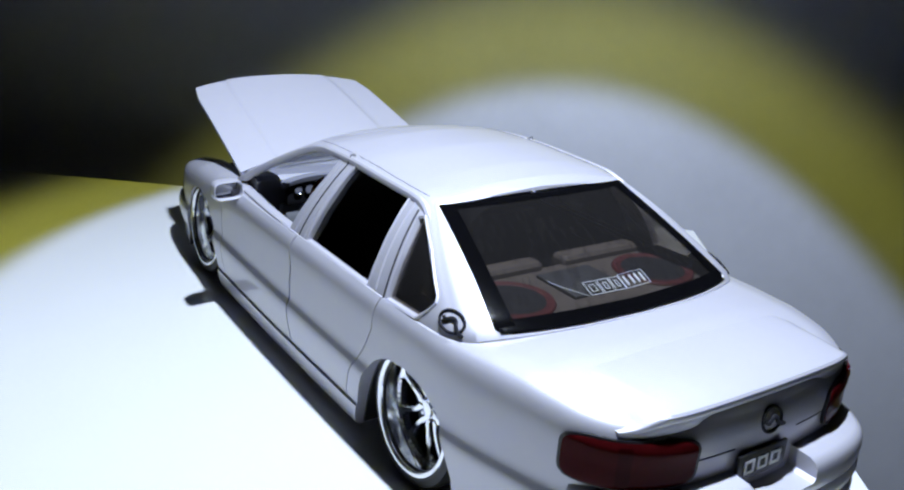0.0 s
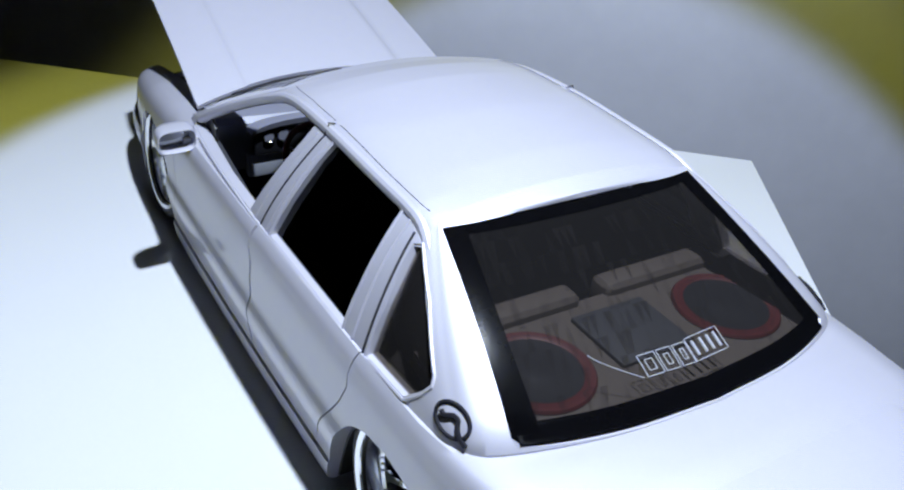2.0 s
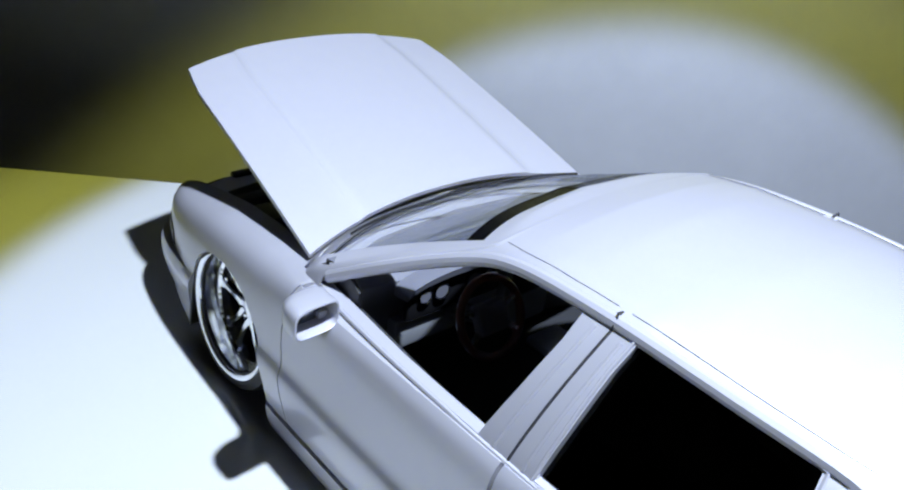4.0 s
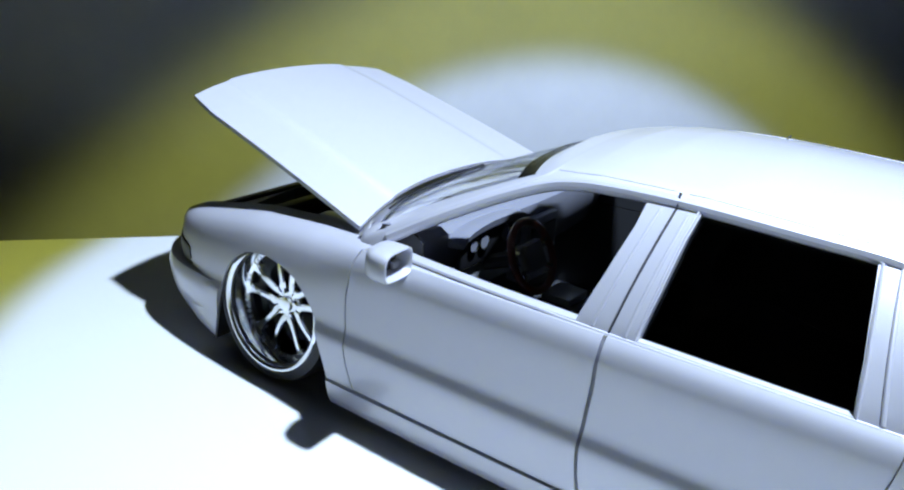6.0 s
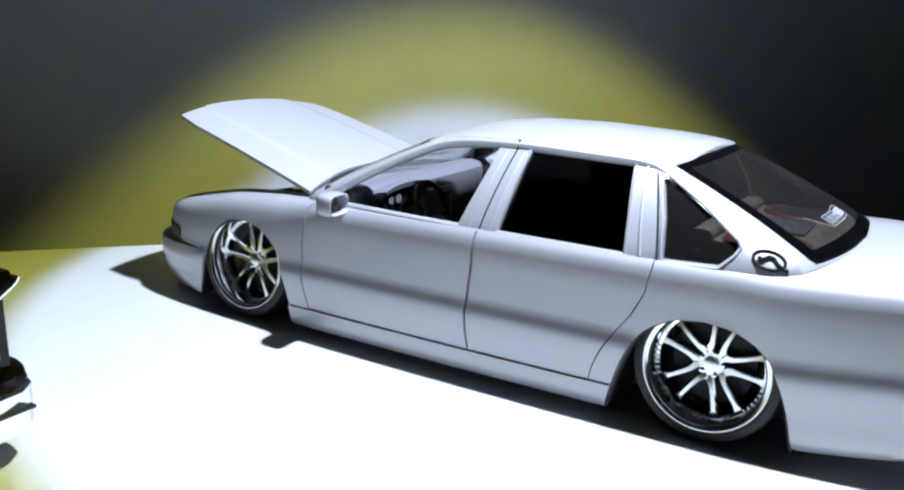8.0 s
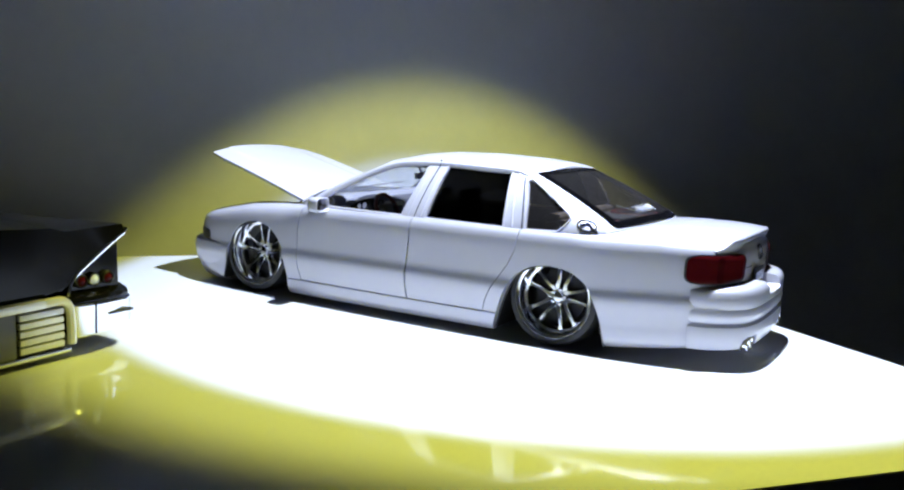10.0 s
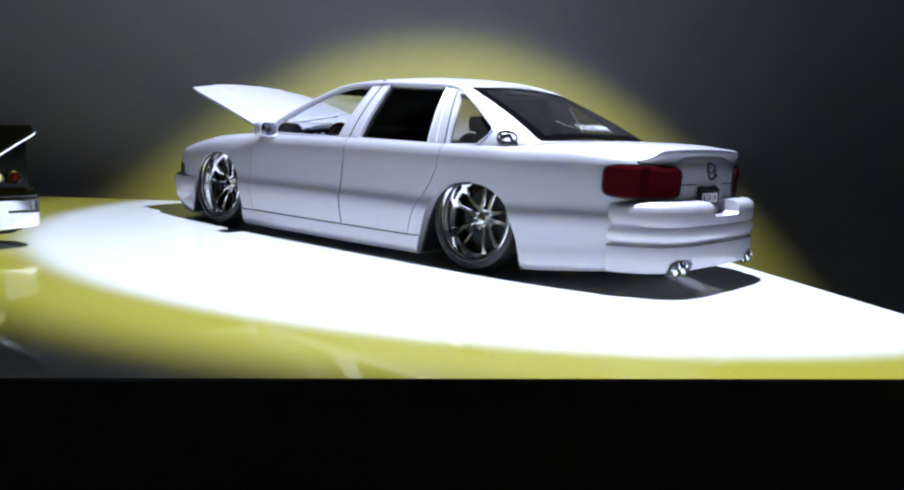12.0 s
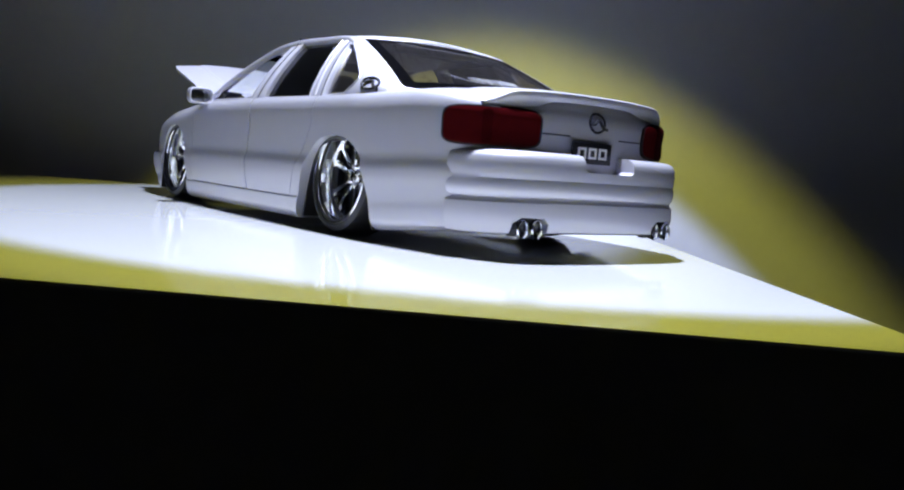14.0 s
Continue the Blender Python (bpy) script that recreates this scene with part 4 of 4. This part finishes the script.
for sx in (-1, 1):
    seam([(-0.245 - 0.069 * t, 0.838 + 0.412 * t) for t in np.linspace(0, 1, 16)], sx)
    seam([(-1.20 + 0.05 * t + 0.06 * t * t, 0.838 + 0.38 * t) for t in np.linspace(0, 1, 12)], sx, 0.0058)
    for y0, y1, r in ((0.20, -0.28, 0.0022), (-0.33, -1.06, 0.0024)):
        pts = [on_top(sx * (np.interp(y, [b for _, b in KEYS_TOP[3:]], [a for a, _ in KEYS_TOP[3:]]) - np.interp(y, [-1.04, -0.6, -0.2, 0.2], [0.024, 0.030, 0.034, 0.030])), y, -0.001) for y in np.linspace(y0, y1, 14)]
        part("panel_gap", tube(pts, r, 6), GAP, car)
    rail = curve_through([cabin_point(i, v, 0.012) for i, v in ((109, 0.12), (109, 0.45), (107, 0.72), (102, 0.88), (95, 0.94), (86, 0.96), (74, 0.965), (62, 0.965), (50, 0.96))] + [cabin_point(45, 0.92, 0.02), cabin_point(43, 0.8, 0.04)], 60)
    part("roof_rail", tube([(sx * a, b, c) for a, b, c in rail], 0.025, 10), PAINT, car)
    cross = [Vector((sx * (cabin_x(-0.315, z) + d), -0.315, z)) for z, d in ((1.245, 0.001), (1.258, 0.012), (1.275, 0.014))] + [Vector((sx * 0.637, -0.31, 1.297))] + [on_top(sx * 0.605, -0.305, 0.001)]
    part("panel_gap", tube(cross, 0.0034, 6), GAP, car)
    # raised surrounds of the rear door's window and the quarter window
    for outline, grow in ((REAR_WINDOW, -0.012), (QUARTER_WINDOW, -0.010)):
        ring = resample(shrink(outline, grow))
        part("window_frame", tube([(sx * (cabin_x(y, z, -0.001)), y, z) for y, z in ring], 0.0065, 6, True), PAINT, car)
    for low_y, high_y, r in ((-0.182, -0.262, 0.007), (-0.305, -0.362, 0.007), (-1.115, -1.035, 0.008)):
        part("pillar_rib", tube([(sx * (cabin_x(y, z) - 0.0005), y, z) for y, z in [(low_y + (high_y - low_y) * t, 0.850 + 0.385 * t) for t in np.linspace(0, 1, 14)]], r, 8), PAINT, car)
    belt = [Vector((sx * (cabin_x(y, 0.838) + 0.003), y, 0.838 + 0.004 * (y > 0))) for y in np.linspace(0.80, -1.17, 24)]
    part("belt_moulding", tube(belt, 0.009, 6), PAINT, car)

# door mirrors: a rounded open shell with a deep recess and a small glass in it
def mirror_ring(sx, y, wide, tall, shift=0.0):
    ring = []
    for a in np.linspace(0, 2 * math.pi, 28, endpoint=False):
        ca, sa = math.cos(a), math.sin(a)
        ring.append(Vector((sx * (1.015 + shift + 0.099 * wide * math.copysign(abs(ca) ** 0.55, ca)), y - 0.012 * ca * wide, 0.868 + 0.063 * tall * math.copysign(abs(sa) ** 0.5, sa))))
    return ring


for sx in (-1, 1):
    rings = [mirror_ring(sx, y, w_, h_, d_) for y, w_, h_, d_ in ((0.745, 0.42, 0.45, -0.035), (0.735, 0.66, 0.72, -0.025), (0.712, 0.88, 0.92, -0.008), (0.675, 0.98, 1.0, 0.0), (0.610, 1.0, 1.0, 0.0), (0.598, 0.975, 0.97, 0.0),
                                                              (0.596, 0.93, 0.89, 0.0), (0.602, 0.90, 0.84, 0.0), (0.690, 0.86, 0.78, 0.0))]
    mirror = part("door_mirror", loft(rings), PAINT, car, "white door mirror with a recessed glass")
    part("mirror_foot", box(sx * 0.925 - 0.045, sx * 0.925 + 0.045, 0.66, 0.79, 0.80, 0.850, 0.012), PAINT, mirror)
    part("mirror_glass", loft([mirror_ring(sx, y, 0.84, 0.76) for y in (0.672, 0.682)]), DARK_CHROME, mirror)

# ---- cabin ----


def liner(outline, z0, z1, floor):
    me = mesh_of("cabin_lining", prism([(x * 0.992, -0.3 + (y + 0.3) * 0.994) for x, y in outline], "z", z0, z1), SEAT_GREY)
    return link("cabin_lining", cut(me, tool(prism([(x * 0.965, -0.3 + (y + 0.3) * 0.975) for x, y in outline], "z", floor, 1.2))), car)


liner(TUB_LOW, 0.163, 0.70, 0.185)
liner(TUB_HIGH, 0.705, 0.815, 0.0)
part("rear_floor", box(-0.82, 0.82, -1.70, -0.97, 0.703, 0.712), DARK_FLOOR, car)
for sx in (-1, 1):
    part("door_trim", box(sx * 0.865 - 0.02, sx * 0.865 + 0.02, -0.14, 0.72, 0.77, 0.828, 0.01), TAN, car)
    part("door_trim", box(sx * 0.865 - 0.02, sx * 0.865 + 0.02, -1.02, -0.40, 0.77, 0.828, 0.01), BLACK, car)
# dashboard with a hooded instrument panel
rings = []
for x in np.linspace(-0.80, 0.80, 25):
    back = 0.93 - 0.10 * (abs(x) / 0.8) ** 2 + 0.06
    face = 0.60 + 0.05 * (abs(x) / 0.8) ** 2
    rings.append([Vector((x, back, 0.860)), Vector((x, face + 0.22, 0.915)), Vector((x, face + 0.10, 0.930)), Vector((x, face + 0.03, 0.922)), Vector((x, face, 0.895)), Vector((x, face - 0.005, 0.84)), Vector((x, face + 0.02, 0.72)), Vector((x, face + 0.08, 0.60)), Vector((x, back, 0.55))])
dash = part("dashboard", loft(rings), GREY_TRIM, car, "grey dashboard with round gauges")
rings = []
for x in np.linspace(-0.66, -0.14, 17):
    f = (x + 0.40) / 0.26
    h = 0.060 * max(0.0, 1 - f * f) ** 0.5
    rings.append([Vector((x, 0.74, 0.870)), Vector((x, 0.60, 0.872 + h)), Vector((x, 0.545, 0.868 + h)), Vector((x, 0.55, 0.850 + h * 0.8)), Vector((x, 0.62, 0.84))])
part("instrument_hood", loft(rings), GREY_TRIM, dash)
part("instrument_panel", box(-0.64, -0.16, 0.575, 0.60, 0.735, 0.885, 0.02), BLACK, dash)
for gx, gr in ((-0.56, 0.030), (-0.48, 0.036), (-0.32, 0.036), (-0.24, 0.030)):
    gauge = part("gauge", spin([(0.565, 0.0), (0.565, gr * 0.85), (0.560, gr), (0.575, gr), (0.575, 0.0)], "y", 20, (gx, 0, 0.835)), DARK_CHROME, dash)
    part("dial", spin([(0.5635, 0.0), (0.5635, gr * 0.84), (0.5645, gr * 0.84), (0.5645, 0.0)], "y", 18, (gx, 0, 0.835)), GREY_TRIM, gauge)
for sx in (-1, 1):
    part("dash_end", prism([(0.94, 0.845), (0.86, 0.905), (0.74, 0.922), (0.68, 0.914), (0.645, 0.885), (0.64, 0.84), (0.665, 0.72), (0.73, 0.60), (0.94, 0.56)], "x", sx * 0.801, sx * 0.812), BLACK, dash)
part("console_tray", box(0.06, 0.25, 0.40, 0.56, 0.39, 0.43, 0.012), SILVER, dash)
part("console", box(-0.13, 0.15, 0.56, 0.66, 0.52, 0.84, 0.02), SILVER, dash)
part("radio", box(-0.10, 0.12, 0.552, 0.562, 0.68, 0.80, 0.004), BLACK, dash)
part("lower_panel", box(-0.66, -0.13, 0.60, 0.66, 0.60, 0.73, 0.015), SILVER, dash)
# steering wheel
c, tilt = Vector((-0.40, 0.37, 0.803)), Matrix.Rotation(radians(64), 3, "X")
hoop = [c + tilt @ Vector((0.150 * math.cos(a), 0.150 * math.sin(a), 0)) for a in np.linspace(0, 2 * math.pi, 40, endpoint=False)]
sw = part("steering_wheel", tube(hoop, 0.017, 10, True), WOOD, car, "wood-rimmed steering wheel with a black hub")
for a in (0.35, math.pi - 0.35, -0.6, math.pi + 0.6):
    part("wheel_spoke", tube([c + tilt @ Vector((0.05 * math.cos(a), 0.05 * math.sin(a), -0.01)), c + tilt @ Vector((0.146 * math.cos(a), 0.146 * math.sin(a), 0))], 0.013, 6), CHROME, sw)
bm = box(-0.075, 0.075, -0.062, 0.062, -0.03, 0.02, 0.02, 3)
bmesh.ops.transform(bm, matrix=Matrix.Translation(c) @ tilt.to_4x4(), verts=bm.verts)
part("hub_pad", bm, GREY_TRIM, sw)
part("column", tube([c + tilt @ Vector((0, 0, -0.02)), Vector((-0.40, 0.62, 0.70))], 0.035, 10), BLACK, sw)


def seat(x, y, w, lean, tall, material, name="seat"):
    rings = []
    for z, half, thick, back in ((0.34, 0.8, 0.16, 0.0), (0.42, 0.95, 0.15, 0.03), (0.60, 1.0, 0.13, 0.08), (0.80, 0.95, 0.11, 0.13), (tall - 0.03, 0.8, 0.09, 0.17), (tall, 0.6, 0.05, 0.18)):
        rings.append([Vector((x + w * half * math.copysign(abs(math.cos(a)) ** 0.5, math.cos(a)), y - back * lean + thick / 2 * math.copysign(abs(math.sin(a)) ** 0.6, math.sin(a)), z)) for a in np.linspace(0, 2 * math.pi, 24, endpoint=False)])
    s_ = part(name, loft(rings), material, car)
    part("cushion", box(x - w * 0.97, x + w * 0.97, y + 0.02, y + 0.52, 0.30, 0.46, 0.05, 3), material, s_)
    return s_


for sx in (-1, 1):
    s1 = seat(sx * 0.40, -0.28, 0.27, 1.0, 0.92, SEAT_GREY, "front_seat")
    part("headrest", box(sx * 0.40 - 0.13, sx * 0.40 + 0.13, -0.50, -0.41, 0.93, 1.06, 0.04, 3), SEAT_GREY, s1)
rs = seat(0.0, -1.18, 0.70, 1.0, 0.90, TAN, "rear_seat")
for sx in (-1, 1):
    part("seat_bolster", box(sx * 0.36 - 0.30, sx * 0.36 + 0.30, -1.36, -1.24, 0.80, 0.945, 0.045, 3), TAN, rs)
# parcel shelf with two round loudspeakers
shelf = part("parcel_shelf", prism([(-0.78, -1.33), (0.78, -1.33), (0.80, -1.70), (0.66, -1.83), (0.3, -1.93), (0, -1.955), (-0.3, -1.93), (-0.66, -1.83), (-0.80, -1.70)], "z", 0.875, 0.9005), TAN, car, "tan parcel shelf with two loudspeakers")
for sx in (-1, 1):
    cx, cy = sx * 0.46, -1.60
    bm = spin([(0.897, 0.150), (0.905, 0.212), (0.915, 0.205), (0.913, 0.168), (0.902, 0.150)], "z", 40, (cx, cy, 0))
    ring = part("speaker_ring", bm, RED, shelf, "red speaker surround")
    part("speaker_cone", spin([(0.903, 0.0), (0.906, 0.05), (0.902, 0.07), (0.914, 0.185), (0.9035, 0.19)], "z", 36, (cx, cy, 0)), BLACK, shelf)
part("amplifier", box(-0.17, 0.17, -1.72, -1.42, 0.8985, 0.918, 0.008), SEAT_GREY, shelf)
part("rear_view_mirror", box(-0.12, 0.12, 0.25, 0.285, 1.075, 1.130, 0.012), SILVER, car)
part("mirror_stalk", tube([(0, 0.28, 1.12), (0, 0.33, 1.20)], 0.008, 6), BLACK, car)
part("headliner", box(-0.56, 0.56, -1.0, 0.0, 1.215, 1.22), GREY_TRIM, car)


# print on the rear window: plain outlined shapes; last, one painted glint
def glass_point(x, v, inset=0.0085):
    best = min(range(0, 30), key=lambda i: abs(cabin_point(i, v, inset)[0] - abs(x)))
    pts = [(cabin_point(i, v, inset)) for i in range(max(0, best - 2), best + 3)]
    xs = [p[0] for p in pts]
    return Vector((x, float(np.interp(abs(x), xs, [p[1] for p in pts])), float(np.interp(abs(x), xs, [p[2] for p in pts]))))


def outline(x0, x1, v0, v1):
    n = 9
    path = [(x0 + (x1 - x0) * t, v0) for t in np.linspace(0, 1, n)] + [(x1, v0 + (v1 - v0) * t) for t in np.linspace(0.3, 1, 3)] + [(x1 + (x0 - x1) * t, v1) for t in np.linspace(0.1, 1, n)] + [(x0, v1 + (v0 - v1) * t) for t in np.linspace(0.3, 0.7, 2)]
    return tube([glass_point(x, v) for x, v in path], 0.0019, 6, True)


for x0, x1 in ((-0.205, -0.135), (-0.125, -0.065), (-0.055, 0.0)):
    part("window_print", outline(x0, x1, 0.175, 0.275), PRINT_GLINT, rear_glass)
    part("window_print", outline(x0 + 0.02, x1 - 0.02, 0.20, 0.25), PRINT_GLINT, rear_glass)
part("window_print", outline(0.005, 0.165, 0.175, 0.285), PRINT_GLINT, rear_glass)
for x in (0.03, 0.07, 0.105, 0.14):
    part("window_print", tube([glass_point(x, 0.195), glass_point(x, 0.265)], 0.0055, 6), PRINT_GLINT, rear_glass)

# thin pale thread that paints a curved line of highlights on the glass
part("window_print", tube([glass_point(-0.37 + 0.15 * t, 0.335 - 0.16 * t ** 0.8) for t in np.linspace(0, 1, 12)], 0.0014, 6), PRINT_GLINT, rear_glass)

# ---- the black model car ----
black = thing("model_car", "glossy black finned model car with a chrome rear bumper", "model car")
TURN_B = math.atan2(0.997, -0.04) - math.pi / 2
right_b = Vector((math.cos(TURN_B), math.sin(TURN_B), 0))
home_b = Vector((-2.72, 0.86, 0)) - right_b * 1.02
black.matrix_world = Matrix.Translation(home_b * S) @ Matrix.Rotation(TURN_B, 4, "Z")

# body: sections along the length, from the tail (0) to the nose
B_HALF = [(0.10, 0.955), (0.6, 0.985), (2.6, 0.99), (4.1, 0.97), (4.75, 0.86)]
B_FIN = [(0.10, 0.80), (0.6, 0.80), (1.6, 0.78), (2.6, 0.77), (4.1, 0.76), (4.75, 0.68)]
B_DECK = [(0.10, 0.80), (0.6, 0.87), (1.4, 0.90), (3.7, 0.86), (4.75, 0.74)]
rings = []
for y in (0.10, 0.25, 0.6, 1.0, 1.6, 2.2, 2.8, 3.3, 3.8, 4.2, 4.6, 4.75):
    w, fin, deck = interp(y, B_HALF), interp(y, B_FIN), interp(y, B_DECK)
    half = [(0.88 * w, 0.09), (0.97 * w, 0.12), (w, 0.30), (w * 1.005, 0.50), (w * 0.985, fin - 0.06), (w * 0.975, fin - 0.01), (w * 0.95, fin), (w * 0.80, fin - 0.02 + 0.3 * (deck - fin)), (w * 0.45, deck - 0.01), (0, deck)]
    ring = [Vector((a, y, b)) for a, b in half] + [Vector((-a, y, b)) for a, b in half[-2::-1]]
    rings.append(ring)
part("body", loft(rings), BLACK_PAINT, black)
# roof
rings = []
for y, w, z in ((1.55, 0.72, 0.88), (1.75, 0.68, 1.05), (2.1, 0.62, 1.24), (2.6, 0.60, 1.30), (3.1, 0.60, 1.27), (3.5, 0.66, 1.06), (3.75, 0.70, 0.87)):
    rings.append([Vector((w * 1.15, y, 0.80)), Vector((w, y, z - 0.05)), Vector((w * 0.85, y, z)), Vector((0, y, z + 0.02)), Vector((-w * 0.85, y, z)), Vector((-w, y, z - 0.05)), Vector((-w * 1.15, y, 0.80))])
part("roof", loft(rings), BLACK_PAINT, black)
for sx in (-1, 1):
    # tail panel under the fin with three round lamps
    tail = part("tail_panel", prism([(sx * 0.53, 0.38), (sx * 0.95, 0.38), (sx * 0.94, 0.75), (sx * 0.74, 0.62), (sx * 0.60, 0.52)][::sx], "y", 0.075, 0.115), BLACK_PAINT, black)
    trim = curve_through([(0.52, 0.39), (0.53, 0.45), (0.59, 0.53), (0.72, 0.62), (0.86, 0.71), (0.96, 0.77), (0.985, 0.80)], 26)
    part("fin_trim", tube([(sx * x, 0.04, z) for x, z in trim], 0.017, 8), CHROME, black, "chrome trim along the fin")
    part("fin", loft([[Vector((0, 0.03, 0.44)), Vector((0, 1.2, 0.80)), Vector((0, 1.2, 0.905)), Vector((0, 0.05, 0.87))]] + [[Vector((sx * 0.42, 0.03, 0.44)), Vector((sx * 0.43, 1.2, 0.80)), Vector((sx * 0.40, 1.2, 0.885)), Vector((sx * 0.40, 0.05, 0.845))]] +
                     [[Vector((sx * x, 0.03, z + 0.004)), Vector((sx * min(0.97, x), 1.2, max(z, 0.76))), Vector((sx * min(0.96, x), 1.2, 0.83 - 0.04 * x)), Vector((sx * x * 0.99, 0.05, max(z + 0.02, 0.80 + 0.03 * x)))] for x, z in trim[3::3]]), BLACK_PAINT, black)
    for lx, m in ((0.635, RED_LENS), (0.735, PLATE_PRINT), (0.845, RED_LENS)):
        lamp = part("tail_lamp", spin([(0.075, 0.046), (0.045, 0.046), (0.040, 0.038), (0.075, 0.036)], "y", 20, (sx * lx, 0, 0.475)), DARK_CHROME if m is PLATE_PRINT else BLACK, black)
        part("lens", spin([(0.07, 0.036), (0.052, 0.036), (0.040, 0.022), (0.036, 0.0)], "y", 18, (sx * lx, 0, 0.475)), m, lamp)
# chrome bumper: solid ends, a dropped middle with slats
for sx in (-1, 1):
    rings = []
    for x, y, z0, z1 in ((0.50, -0.03, 0.13, 0.355), (0.56, -0.055, 0.13, 0.35), (0.70, -0.06, 0.135, 0.345), (0.92, -0.035, 0.145, 0.34), (1.00, 0.02, 0.15, 0.345), (1.03, 0.10, 0.16, 0.34)):
        rings.append([Vector((sx * x, y + 0.16, z0)), Vector((sx * x, y + 0.01, z0)), Vector((sx * x, y, z0 + 0.012)), Vector((sx * x, y, (z0 + z1) / 2)), Vector((sx * x, y - 0.002, z1 - 0.015)), Vector((sx * x, y + 0.02, z1)), Vector((sx * x, y + 0.10, z1 + 0.03)), Vector((sx * x, y + 0.16, z1 + 0.03))])
    end = part("rear_bumper", loft(rings), CHROME, black, "bright chrome bumper end")
    rings = []
    for x, y in ((0.47, -0.005), (0.56, -0.035), (0.70, -0.042), (0.90, -0.022), (0.985, 0.02), (1.02, 0.085)):
        rings.append([Vector((sx * x, y + 0.15, 0.345)), Vector((sx * x, y + 0.006, 0.345)), Vector((sx * x, y, 0.36)), Vector((sx * x, y + 0.012, 0.385)), Vector((sx * x, y + 0.05, 0.40)), Vector((sx * x, y + 0.15, 0.405))])
    part("bumper_step", loft(rings), BLACK_PAINT, end, "glossy black ledge on the bumper")
    part("slit", box(sx * 0.86 - 0.10, sx * 0.86 + 0.10, -0.062, -0.02, 0.248, 0.262, 0.003), BLACK, end)
    part("seam", box(sx * 0.655 - 0.003, sx * 0.655 + 0.003, -0.066, -0.02, 0.14, 0.345), BLACK, end)
    hoop = curve_through([(0.30, 0.392), (0.43, 0.388), (0.485, 0.335), (0.497, 0.22), (0.497, 0.10)], 16)
    part("bumper_hoop", tube([(sx * x, -0.02, z) for x, z in hoop], 0.030, 8), SATIN, black)
    # a block of five broad slats between the hoop and the plate
    part("grille_backing", box(sx * 0.30 - 0.165, sx * 0.30 + 0.165, 0.02, 0.06, 0.07, 0.37, 0.01), BLACK, black)
    slat = mesh_of("slat", box(-0.155, 0.155, -0.018, 0.018, -0.0205, 0.0205, 0.008), SATIN)
    for i in range(5):
        ob = link("slat", slat, black)
        ob.location = Vector((sx * 0.295, 0.0, 0.115 + i * 0.052)) * S
part("bumper_bar", box(-0.31, 0.31, -0.05, 0.01, 0.362, 0.422, 0.02), SATIN, black)
part("plate_recess", box(-0.13, 0.13, 0.0, 0.06, 0.075, 0.36, 0.012), GREY_TRIM, black, "plain grey plate recess")
part("lower_valance", box(-0.50, 0.50, -0.02, 0.04, 0.045, 0.075, 0.01), CHROME, black)
for x, y, flip in ((-0.80, 1.35, 0), (-0.80, 3.95, 0), (0.80, 1.35, 180), (0.80, 3.95, 180)):
    w1 = copy_thing(w0, pose(x * S, y * S, 0.358 * S, 0, 0, flip))
    w1.parent = black
